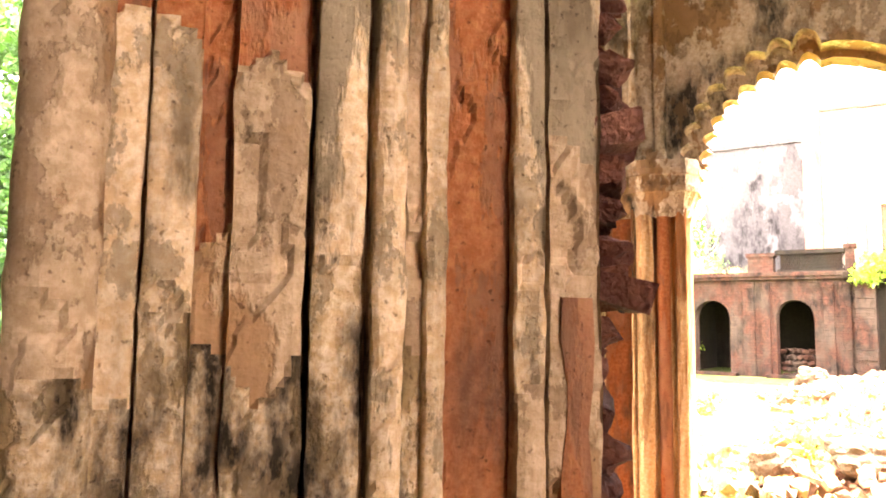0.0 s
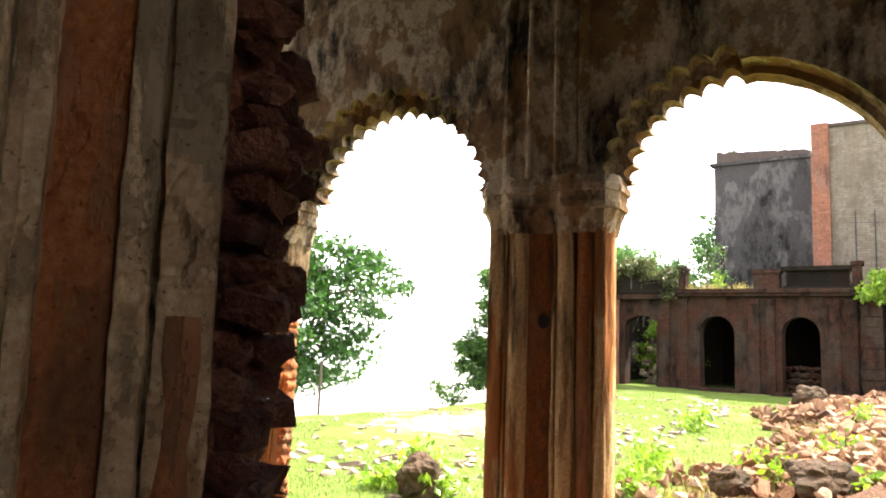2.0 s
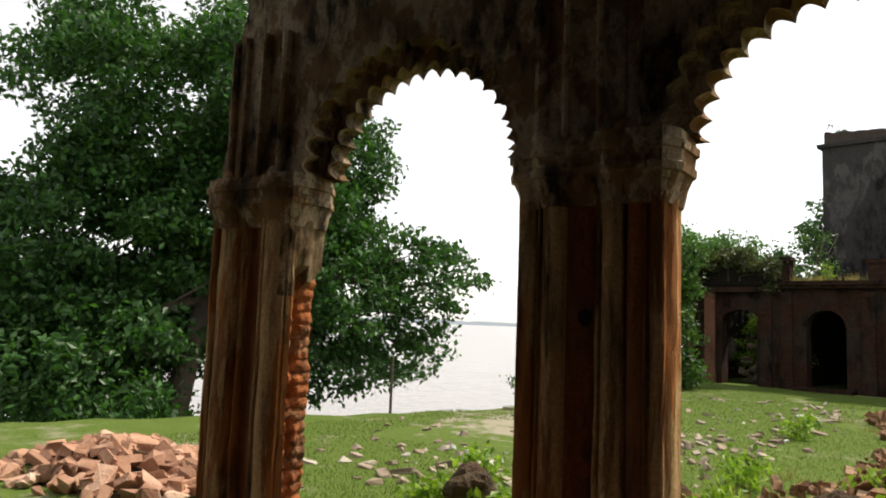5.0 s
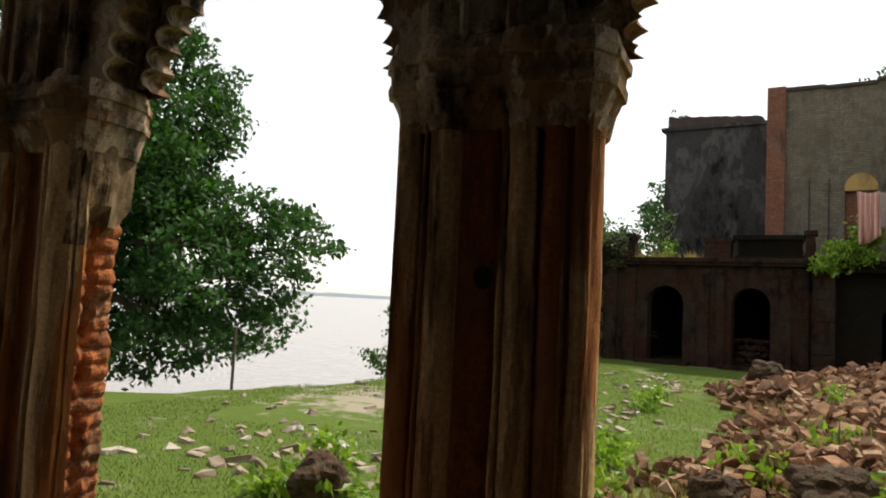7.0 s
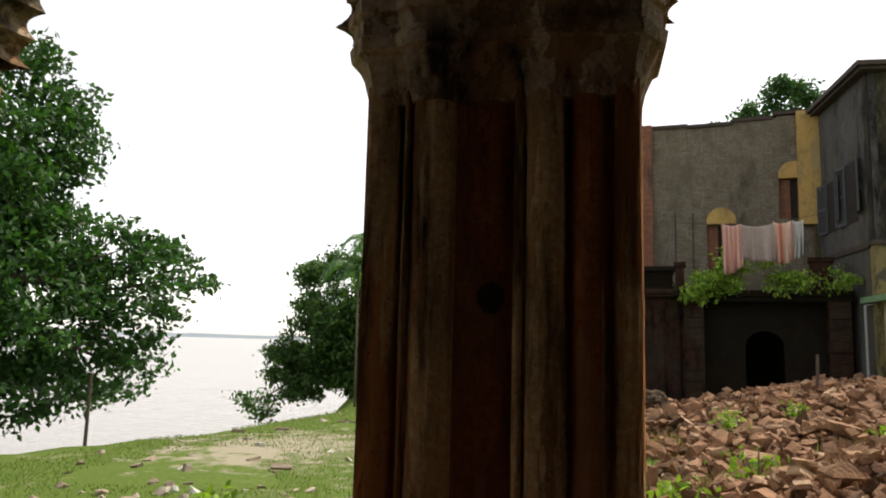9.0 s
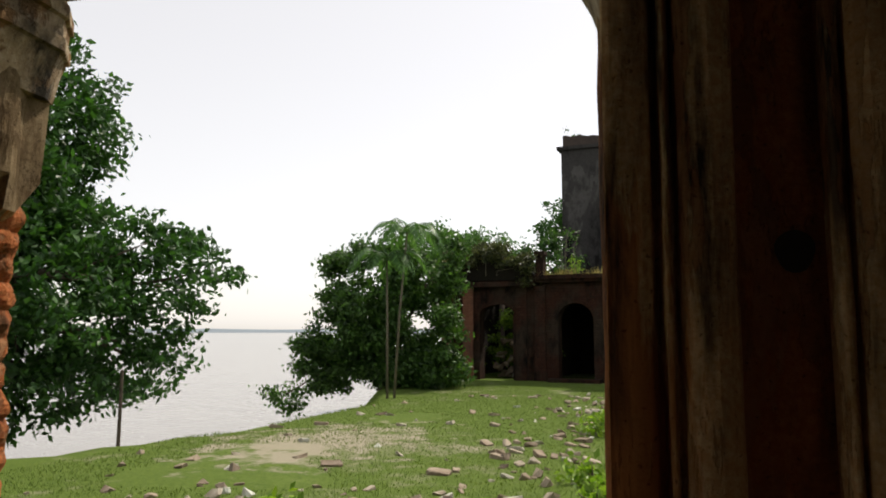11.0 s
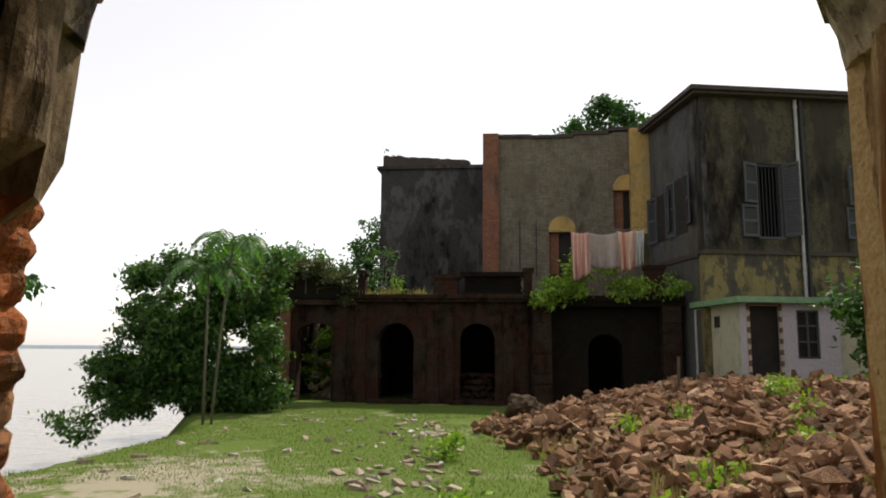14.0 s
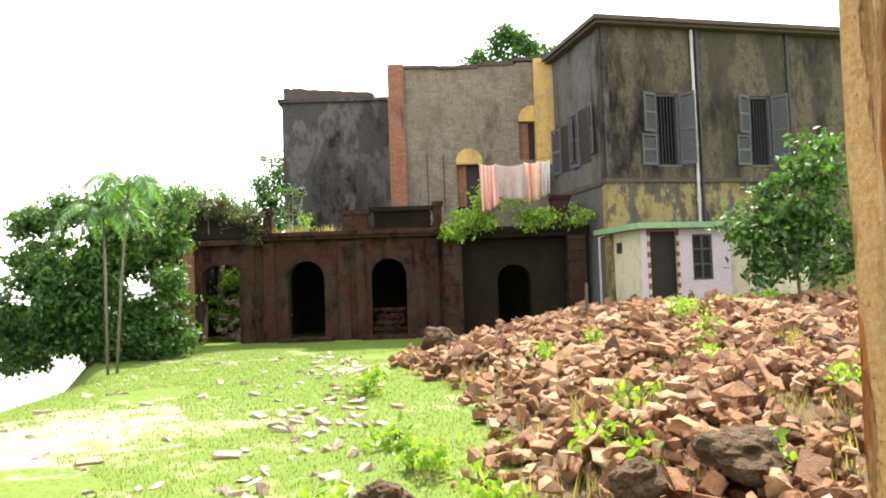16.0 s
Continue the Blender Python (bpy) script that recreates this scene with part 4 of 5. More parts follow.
# two slender young stems with feathery palm leaves
for sx, sy, top, lean in ((-8.9, 17.5, 3.8, 0.3), (-9.12, 17.6, 3.2, -0.05)):
    p = tagged(empty("palm", sx, sy, -0.06), "slender young palm with drooping feathery leaves", "palm", "slender palms by the bank")
    g = Geo()
    g.tube([(0, 0, -0.1), (lean * 0.4, 0, top * 0.5), (lean, 0, top)], [0.032, 0.026, 0.02], 8)
    g.make("trunk", M_STEM, p, smooth=True)
    rp = random.Random(int(top * 10))
    for k in range(8):
        az = 2 * math.pi * k / 8 + rp.uniform(-0.3, 0.3)
        ln = rp.uniform(1.0, 1.5)
        g = Geo()
        spine = []
        prev = None
        for i in range(13):
            f = i / 12
            rr, zz = ln * f * (1 - 0.25 * f), 0.42 * math.sin(f * 2.0) * ln - 0.75 * f * f * ln
            c = Vector((lean + rr * math.cos(az), rr * math.sin(az), top + zz))
            if prev is not None:
                d = (c - prev).normalized()
                sd = d.cross(Vector((0, 0, 1))).normalized()
                for s in (1, -1):
                    for q in (0.25, 0.75):
                        b0 = prev.lerp(c, q)
                        ll = 0.30 * math.sin(math.pi * min(1, f * 0.85 + 0.12)) + 0.05
                        tip = b0 + sd * s * ll * 0.8 + d * ll * 0.5 - Vector((0, 0, ll * 0.45))
                        g.quad(tuple(b0), tuple(b0.lerp(tip, 0.5) + d * 0.03), tuple(tip), tuple(b0.lerp(tip, 0.5) - d * 0.03))
            spine.append(tuple(c))
            prev = c
        g.tube(spine, [0.012 * (1 - 0.06 * i) for i in range(13)], 5)
        g.make("frond", M_PALM, p)


# ---- low ruined range with arched doors ----
YL = 24.85
low = tagged(empty("ruined_range", 0.24, -0.2), "low sooty red-brick ruin with arched doorways and weeds on its roof", "building")
for a, b in ((-10.85, -9.62), (-8.5, -7.05), (-5.95, -4.55), (-3.48, -2.0)):
    part_box("wall", M_LOW, low, a, b, YL, YL + 0.5, -0.3, 1.83 if a > -8 else 2.0)
for cx, rx, zs, u0, u1, ztop in ((-6.5, 0.55, 1.83, -7.78, -5.25, 3.25), (-4.015, 0.535, 1.83, -5.25, -2.0, 3.25)):
    g = Geo()
    if u0 < -7:
        g.box(-7.78, -7.05, YL, YL + 0.5, 1.83, 1.831)
    g.arch(cx, rx, 0.53, zs, u0, u1, ztop, YL, YL + 0.5, 28)
    g.shake(0.02, 2).make("wall", M_LOW, low)
    g = Geo()
    g.loft([[(cx + (rx + w) * math.cos(t), YL - d, zs + (0.53 + w) * math.sin(t)) for w, d in ((0.0, -0.05), (0.0, 0.04), (0.12, 0.04), (0.12, -0.05))] for t in (math.pi * i / 16 for i in range(17))])
    g.make("arch_moulding", M_LOW, low)
    part_box("step", M_LOW, low, cx - 0.8, cx + 0.8, YL - 0.45, YL - 0.02, -0.2, 0.06)
g = Geo()
g.arch(-9.06, 0.56, 0.35, 2.0, -10.85, -7.78, 3.2, YL, YL + 0.5, 20)
g.shake(0.09, 1.4).make("wall", M_LOW, low, "ragged ruined doorway wall")
g = Geo()
hump = []
for i in range(19):
    f = i / 18
    x = -10.95 + 3.2 * f
    zt = 3.2 + 0.75 * math.sin(math.pi * min(1, f * 0.9 + 0.12)) ** 0.5 + 0.06 * noise.noise(Vector((x * 3, 0, 0)))
    hump.append([(x, YL - 0.12, 3.1), (x, YL - 0.15, 3.1 + (zt - 3.1) * 0.7), (x, YL + 0.1, zt), (x, YL + 1.6, zt), (x, YL + 1.7, 3.1)])
g.loft(hump)
g.make("parapet", M_DARKLOW, low, "mossy rounded parapet")
for x0, x1 in ((-10.9, -10.55), (-10.15, -9.85), (-8.35, -8.05), (-7.75, -7.45), (-5.5, -5.2), (-4.95, -4.75), (-3.2, -2.95), (-2.75, -2.5)):
    g = Geo()
    for z0, z1, e in ((-0.2, 0.3, 0.13), (0.3, 0.38, 0.10), (0.38, 2.75, 0.07), (2.75, 2.9, 0.11)):
        g.box(x0 - e * 0.3, x1 + e * 0.3, YL - e, YL + 0.05, z0, z1)
    g.shake(0.012, 4).make("pilaster", M_LOW if x0 > -9 else M_REDPIL, low)
g = Geo()
g.box(-7.85, -2.0, YL - 0.2, YL + 0.2, 3.0, 3.1)
g.box(-7.85, -2.0, YL - 0.28, YL + 0.2, 3.1, 3.22)
g.box(-10.95, -7.75, YL - 0.25, YL + 0.2, 2.9, 3.06)
g.shake(0.02, 3).make("cornice", M_LOW, low)
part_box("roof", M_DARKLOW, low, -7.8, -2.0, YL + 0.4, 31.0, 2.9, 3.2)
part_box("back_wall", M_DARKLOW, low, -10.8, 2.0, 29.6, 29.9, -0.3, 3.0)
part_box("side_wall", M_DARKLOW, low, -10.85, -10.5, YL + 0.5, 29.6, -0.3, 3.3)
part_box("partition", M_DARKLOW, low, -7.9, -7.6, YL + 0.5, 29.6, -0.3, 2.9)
BLOCKING = [chunk_mesh(300 + k, M_LOW, 0.3) for k in range(5)]
ST_RUIN = [chunk_mesh(310 + k, M_STONE, 0.36) for k in range(3)]
# stones blocking the second doorway
for k in range(40):
    ob = new("stone", BLOCKING[k % 5])
    ob.parent = low
    rk = random.Random(k)
    ob.matrix_local = pose(-4.4 + 0.115 * (k % 8) + rk.uniform(-0.03, 0.03), YL + 0.6 + rk.uniform(-0.05, 0.05), 0.02 + 0.19 * (k // 8), rk.uniform(-20, 20), rk.uniform(-20, 20), rk.uniform(0, 360))
# lattice parapet and lumps on the roof edge
g = Geo()
g.box(-4.5, -2.62, YL + 0.02, YL + 0.3, 3.22, 3.32)
g.box(-4.42, -2.68, YL + 0.12, YL + 0.26, 3.32, 3.80)
for i in range(15):
    for lean in (0.25, -0.25):
        xa = -4.44 + 0.112 * i + max(0.0, -lean)
        g.loft([[(x, y, z) for x, y in ((xa + d, YL + 0.07), (xa + d + 0.035, YL + 0.07), (xa + d + 0.035, YL + 0.12), (xa + d, YL + 0.12))] for d, z in ((0.0, 3.32), (lean, 3.80))])
g.box(-4.55, -2.6, YL - 0.02, YL + 0.34, 3.80, 3.93)
g.shake(0.03, 2.2).make("parapet", M_DARKLOW, low, "sooty lattice parapet with a coping")
for k in range(34):
    ob = new("stone", ST_RUIN[k % 3])
    ob.parent = low
    rk = random.Random(500 + k)
    ob.matrix_local = pose(-9.5 + 0.9 * rk.random(), YL + 1.3 + 0.5 * rk.random(), 0.02 + 1.25 * (k / 34) ** 1.4, rk.uniform(-30, 30), rk.uniform(-30, 30), rk.uniform(0, 360))
for x0, x1, zt in ((-5.35, -4.6, 3.85), (-2.6, -2.35, 4.05), (-7.75, -7.5, 4.0), (1.0, 1.55, 4.1)):
    g = Geo()
    g.box(x0, x1, YL - 0.02, YL + 0.4, 3.1, zt - 0.12)
    g.box(x0 - 0.05, x1 + 0.05, YL - 0.06, YL + 0.44, zt - 0.12, zt)
    g.shake(0.05, 2.5).make("stump", M_LOW, low)
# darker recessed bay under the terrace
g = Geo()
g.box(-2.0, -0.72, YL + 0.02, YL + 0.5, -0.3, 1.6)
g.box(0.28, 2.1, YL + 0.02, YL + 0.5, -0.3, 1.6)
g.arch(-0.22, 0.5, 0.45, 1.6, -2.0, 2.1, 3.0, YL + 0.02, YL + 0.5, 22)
g.make("wall", M_DARKLOW, low, "dark wall under the terrace")
for x0 in (-2.35, 1.35):
    g = Geo()
    for i in range(11):
        g.box(x0 + (i % 2) * 0.02, x0 + 0.55, YL - 0.5 + (i % 3) * 0.015, YL + 0.1, -0.3 + 0.3 * i, 0.0 + 0.3 * i - 0.012)
    g.shake(0.02, 2).make("brick_pier", M_LOW, low, "sooty bared brick pier")
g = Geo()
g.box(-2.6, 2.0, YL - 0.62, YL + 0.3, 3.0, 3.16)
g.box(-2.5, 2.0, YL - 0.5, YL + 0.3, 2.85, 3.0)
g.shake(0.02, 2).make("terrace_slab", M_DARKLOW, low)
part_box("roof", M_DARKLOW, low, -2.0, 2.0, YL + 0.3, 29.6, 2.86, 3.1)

# ---- blackened tower ----
tower = tagged(empty("tower", 0.46, -0.8), "square tower with blackened stained plaster and broken parapet", "building")
g = Geo()
g.box(-8.6, -4.0, 32.0, 36.0, -0.3, 8.94)
g.make("wall", M_TOWER, tower)
g = Geo()
g.box(-8.75, -4.0, 31.88, 36.1, 8.86, 8.99)
g.shake(0.05, 1.5).make("cornice", M_TOWER, tower)
g = Geo()
rows = []
for k in range(25):
    x = -8.55 + 0.15 * k
    zt = 9.5 - 0.011 * k + 0.08 * noise.noise(Vector((k * 0.65, 0, 0))) + 0.05 * noise.noise(Vector((k * 1.9, 3, 0)))
    rows.append([(x, 32.1, 8.98), (x, 32.1, zt), (x, 32.5, zt), (x, 32.5, 8.98)])
g.loft(rows)
g.make("parapet", M_ROOF, tower, "broken dark parapet")

# ---- tall grey block with lime-washed wall ----
YG = 27.0
grey = tagged(empty("grey_block", 0.25, -0.05), "tall lime-washed grey brick block with two small arched doors", "building")
g = Geo()
DOORS = ((-1.32, 0.44, 5.50), (0.84, 0.44, 6.90))
for a, b, z0, z1 in ((-3.45, -1.76, 3.0, 8.86), (-1.76, -0.88, 6.3, 8.86), (-0.88, 0.4, 3.0, 8.9), (0.4, 1.28, 3.0, 5.6), (0.4, 1.28, 7.6, 8.95), (1.28, 1.35, 3.0, 9.0)):
    part_box("wall", M_GREYWALL, grey, a, b, YG, YG + 0.5, z0, z1)
g = Geo()
for a, b, zt in ((-3.5, -2.3, 8.93), (-2.3, -0.9, 8.89), (-0.9, 0.3, 8.98), (0.3, 1.5, 9.1)):
    g.box(a, b, YG - 0.07, YG + 0.6, zt - 0.11, zt)
g.shake(0.03, 1.5).make("coping", M_ROOF, grey)
for cx, rx, zs in DOORS:
    g = Geo()
    g.loft([[(cx + rx * 1.02 * math.cos(t) * k, YG - 0.02 + 0.06 * (1 - k), zs + 0.12 + rx * math.sin(t) * k) for t in (math.pi * i / 14 for i in range(15))] for k in (1.0, 0.8, 0.3)])
    g.make("tympanum", M_YELLOW, grey, "ochre painted half-round tympanum")
    g = Geo()
    g.arch(cx, rx * 1.05, rx * 1.05, zs + 0.1, cx - 0.72, cx + 0.72, zs + 0.85, YG - 0.03, YG + 0.1, 20)
    g.make("arch_band", M_GREYWALL, grey)
    part_box("lintel", M_YELLOW, grey, cx - rx, cx + rx, YG - 0.03, YG + 0.3, zs + 0.02, zs + 0.13)
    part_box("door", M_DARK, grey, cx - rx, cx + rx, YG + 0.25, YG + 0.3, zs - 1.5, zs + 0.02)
    part_box("door_leaf", M_REDPIL, grey, cx - rx, cx - rx * 0.25, YG + 0.16, YG + 0.20, zs - 1.4, zs + 0.0)
g = Geo()
g.box(-3.98, -3.44, YG - 0.14, YG + 0.4, 3.0, 8.96)
g.make("pilaster", M_REDPIL, grey, "bared red brick corner pilaster")
part_box("side_wall", M_REDPIL, grey, -3.96, -3.6, YG + 0.4, 32.0, 3.0, 8.9)
part_box("side_window", M_DARK, grey, -3.98, -3.9, YG + 2.0, YG + 2.8, 5.4, 6.8)
part_box("yellow_wall", M_YELLOW, grey, 0.95, 1.95, YG - 0.25, YG + 0.2, 5.4, 9.0)
part_box("back_wall", M_GREYWALL, grey, -3.6, 4.0, 31.6, 32.0, 3.0, 8.9)
for x in (-2.75, -2.2):
    part_box("conduit", M_IRON, grey, x, x + 0.03, YG - 0.05, YG - 0.02, 4.0, 5.9)

# ---- stained house with shutters, and its annex; local x along its front, y back ----
HX, HY, HA = 2.60, 23.1, 12.0
house = tagged(empty("house", HX, HY, 0, HA), "two-storey house with stained grey and ochre plaster and flat roof", "building")
ZR = 8.86
g = Geo()
WINS = ((1.62, 2.38, 4.75, 6.85), (4.72, 5.48, 4.75, 6.85))
for a, b, z0, z1 in ((0, 1.62, 4.35, ZR), (2.38, 4.72, 4.35, ZR), (5.48, 9.0, 4.35, ZR), (1.62, 2.38, 6.85, ZR), (4.72, 5.48, 6.85, ZR), (1.62, 2.38, 4.35, 4.75), (4.72, 5.48, 4.35, 4.75)):
    part_box("wall", M_HOUSE, house, a, b, 0, 0.35, z0, z1)
part_box("lower_wall", M_HOUSELOW, house, 0.0, 9.0, 0.02, 0.35, 0.4, 4.25, "flaking yellow lower wall")
part_box("string_course", M_ROOF, house, -0.05, 9.0, -0.05, 0.3, 4.25, 4.36)
part_box("corner_strip", M_TOWER, house, 0.0, 0.16, -0.03, 0.1, 4.36, ZR - 0.02, "blackened corner strip")
g = Geo()
g.box(-0.012, 0.33, 0.36, 3.9, 4.35, ZR)
g.make("side_wall", M_GREYSIDE, house)
part_box("side_lower_wall", M_GREYSIDE, house, -0.01, 0.33, 0.36, 3.9, 0.4, 4.25)
part_box("side_course", M_ROOF, house, -0.06, 0.2, 0.3, 3.9, 4.2, 4.34)
g = Geo()
g.box(-0.35, 9.2, -0.35, 6.5, ZR + 0.005, ZR + 0.13)
g.box(-0.25, 9.1, -0.25, 6.4, ZR - 0.08, ZR + 0.004)
g.make("roof", M_ROOF, house, "thin dark roof slab")
# black sheet behind the windows in place of an unlit room
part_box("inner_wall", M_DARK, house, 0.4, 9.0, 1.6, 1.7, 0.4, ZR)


def louvred(parent, hinge, width, z0, z1, angle, label="faded louvred shutter"):
    """A shutter leaf hinged at a point of the wall, with real slats."""
    leaf = new("shutter")
    leaf.parent = parent
    leaf.matrix_local = pose(hinge[0], hinge[1], 0, 0, 0, angle)
    g = Geo()
    for a, b in ((0, 0.05), (width - 0.05, width)):
        g.box(a, b, -0.02, 0.02, z0, z1)
    for z in (z0, (z0 + z1) / 2 - 0.04, z1 - 0.08):
        g.box(0.05, width - 0.05, -0.02, 0.02, z, z + 0.08)
    n = int((z1 - z0) / 0.075)
    for i in range(n):
        z = z0 + 0.08 + (z1 - z0 - 0.2) * i / n
        g.quad((0.05, -0.018, z), (width - 0.05, -0.018, z), (width - 0.05, 0.018, z + 0.06), (0.05, 0.018, z + 0.06))
    leaf_frame = g.make("leaf", M_SHUTTER, leaf)
    return leaf


for a, b, z0, z1 in WINS:
    win = new("window")
    win.parent = house
    g = Geo()
    g.box(a, a + 0.06, 0.05, 0.14, z0, z1)
    g.box(b - 0.06, b, 0.05, 0.14, z0, z1)
    g.box(a, b, 0.05, 0.14, z1 - 0.06, z1)
    g.box(a, b, -0.03, 0.14, z0 - 0.05, z0 + 0.01)
    g.make("window_frame", M_SHUTTER, win)
    for i in range(6):
        x = a + 0.12 + (b - a - 0.24) * i / 5
        part_box("bar", M_IRON, win, x - 0.011, x + 0.011, 0.09, 0.112, z0, z1 - 0.06)
    louvred(house, (a, -0.02), 0.5, z0 + 0.95, z1, 202)
    louvred(house, (a, -0.0), 0.5, z0, z0 + 0.92, 188)
    lv = louvred(house, (b, -0.02), 0.5, z0, z1, -62)
# black boxes for the dark windows, and half-open shutters of the side wall
for y0, z0, z1 in ((0.95, 5.0, 6.7), (2.4, 5.0, 6.5)):
    part_box("side_window", M_DARK, house, -0.02, 0.1, y0, y0 + 0.75, z0, z1)
    louvred(house, (-0.03, y0 + 0.78), 0.5, z0, z1, 103)
    louvred(house, (-0.03, y0 - 0.02), 0.5, z0 + 0.2, z1, -108)
for x, m, z0 in ((2.86, M_PIPE, 2.9), (3.02, M_IRON, 2.9), (6.1, M_IRON, 3.0)):
    g = Geo()
    g.tube([(x, -0.06, z0), (x, -0.06, ZR - 0.1)], [0.045, 0.045], 10)
    for z in np.arange(z0 + 0.8, ZR - 0.3, 1.6):
        g.tube([(x, -0.06, z), (x, -0.06, z + 0.08)], [0.06, 0.06], 10)
    g.make("drain_pipe", m, house)

annex = tagged(empty("annex", 3.07, 21.5, 0, HA), "small pale yellow annex with dark door and barred window", "building")
g = Geo()
for a, b, z0, z1 in ((0, 0.14, 0.3, 2.78), (0.98, 1.42, 0.3, 2.78), (2.02, 2.55, 0.3, 2.78), (0.14, 0.98, 2.72, 2.78), (1.42, 2.02, 0.3, 1.4), (1.42, 2.02, 2.62, 2.78)):
    part_box("front_wall", M_LILAC, annex, a, b, 0, 0.15, z0, z1, "pale lilac painted front wall")
part_box("front_wall", M_ANNEX, annex, 2.55, 5.0, 0.02, 0.15, 0.3, 2.78)
part_box("side_wall", M_ANNEX, annex, 0.0, 0.15, 0.15, 2.2, 0.3, 2.78)
part_box("vent", M_DARK, annex, -0.015, 0.02, 1.2, 1.5, 2.2, 2.5)
g = Geo()
g.box(-0.28, 5.3, -0.3, 2.4, 2.78, 2.93)
g.make("roof_slab", M_GREEN, annex, "green painted concrete slab")
part_box("plinth", M_TOWER, annex, -0.05, 5.0, -0.02, 2.2, 0.0, 0.72)
# black sheet as the dark inside of the annex
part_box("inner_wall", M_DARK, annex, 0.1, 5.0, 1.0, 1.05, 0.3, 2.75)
part_box("door_panel", M_DARK, annex, 0.14, 0.98, 0.1, 0.14, 0.8, 2.72)
for x in (0.1, 0.95):
    frame_part = new("door_frame")
    frame_part.parent = annex
    for i in range(14):
        part_box("tile", M_REDPIL if i % 2 else M_ANNEX, frame_part, x, x + 0.075, -0.03, 0.02, 0.8 + 0.138 * i, 0.93 + 0.138 * i)
part_box("lintel", M_REDPIL, annex, 0.1, 1.03, -0.03, 0.02, 2.73, 2.775)
win = new("window")
win.parent = annex
part_box("pane", M_DARK, win, 1.42, 2.02, 0.09, 0.1, 1.4, 2.62)
for x in (1.42, 1.70, 1.97):
    part_box("mullion", M_SHUTTER, win, x, x + 0.05, 0.03, 0.08, 1.4, 2.62)
for z in (1.4, 1.8, 2.2, 2.57):
    part_box("rail", M_SHUTTER, win, 1.42, 2.02, 0.035, 0.075, z, z + 0.05)
g = Geo()
g.tube([(-0.35, 1.9, 0.6), (-0.35, 1.9, 2.7), (-0.1, 1.9, 2.75)], [0.03, 0.03, 0.03], 8)
g.make("drain_pipe", M_PIPE, annex)
g = Geo()
g.tube([(2.95, -0.5, 0.4), (2.95, -0.5, 2.6)], [0.06, 0.05], 10)
tagged(g.make("post", M_PIPE), "grey concrete post beside the annex", "post").matrix_world = pose(3.07, 21.5, 0, 0, 0, HA)


g = Geo()
g.tube([(-0.1, 1.2, 7.1), (-0.35, 0.4, 6.2), (-0.12, -0.08, 5.4)], [0.007, 0.007, 0.007], 5)
g.make("wire", M_IRON, house, "loose hanging wire")


# ---- washing on the terrace ----
def cloth(name, x0, x1, ztop, zb0, zb1, mat, label, y=23.2, seed=0):
    n, m = 28, 12
    vs = []
    for j in range(m + 1):
        f = j / m
        for i in range(n + 1):
            u = i / n
            x = x0 + (x1 - x0) * u
            zb = zb0 + (zb1 - zb0) * u
            z = ztop + (zb - ztop) * f - 0.05 * math.sin(math.pi * u)
            yy = y - 0.03 - 0.09 * f * math.sin(u * 17 + seed) - 0.05 * math.sin(u * 5 + f * 2 + seed)
            vs.append((x - x0 + 0.05 * f * math.sin(seed), yy, z))
    fs = [(j * (n + 1) + i, j * (n + 1) + i + 1, (j + 1) * (n + 1) + i + 1, (j + 1) * (n + 1) + i) for j in range(m) for i in range(n)]
    ob = obj(name, vs, fs, mat, smooth=True)
    ob.location = (x0 + 0.21, 0, 0)
    sol = ob.modifiers.new("thick", "SOLIDIFY")
    sol.thickness = 0.008
    return tagged(ob, label, "cloth", "washing on the line")


cloth("towel", -1.24, -0.74, 4.90, 3.5, 3.75, M_CLOTH_PINK, "pink striped towel drying on the line", seed=1)
cloth("sheet", -0.76, 0.06, 4.86, 3.95, 3.85, M_CLOTH_GREY, "beige grey sheet drying on the line", seed=2)
cloth("towel", 0.04, 0.50, 4.92, 3.8, 3.85, M_CLOTH_ORANGE, "orange striped towel drying on the line", seed=3)
cloth("towel", 0.52, 0.78, 4.95, 3.9, 4.0, M_CLOTH_PALE, "pale grey towel drying on the line", seed=4)
g = Geo()
g.tube([(-2.2, 23.2, 4.98), (-0.3, 23.2, 4.86), (2.3, 23.25, 5.2)], [0.006] * 3, 5)
tagged(g.make("clothes_line", M_IRON), "thin sagging clothes line above the terrace", "line")


# ---- weeds on ledges and roofs ----
def weed(name, blobs, count, size, label, mat=M_LEAF3, seed=0):
    b = blobs[0]
    t = tagged(empty(name, b[0], b[1], b[2] - b[5]), label, "plant", "weeds on the ruins")
    base = Vector(t.location if t.location.length else (b[0], b[1], b[2] - b[5]))
    g = Geo()
    rr = random.Random(seed)
    for q in blobs:
        for _ in range(3):
            e = Vector((q[0], q[1], q[2])) - Vector((b[0], b[1], b[2] - b[5])) + Vector((rr.uniform(-1, 1) * q[3], rr.uniform(-1, 1) * q[4], rr.uniform(0, 1) * q[5])) * 0.7
            g.tube([(e.x * 0.6, e.y * 0.6, 0), tuple(e * 0.6), tuple(e)], [0.014, 0.01, 0.004], 5)
    g.make("stalk", M_STEM, t)
    leaf_cloud("foliage", mat, [(q[0] - b[0], q[1] - b[1], q[2] - b[2] + b[5], *q[3:]) for q in blobs], count, size, t, seed, shell=0.2)
    return t


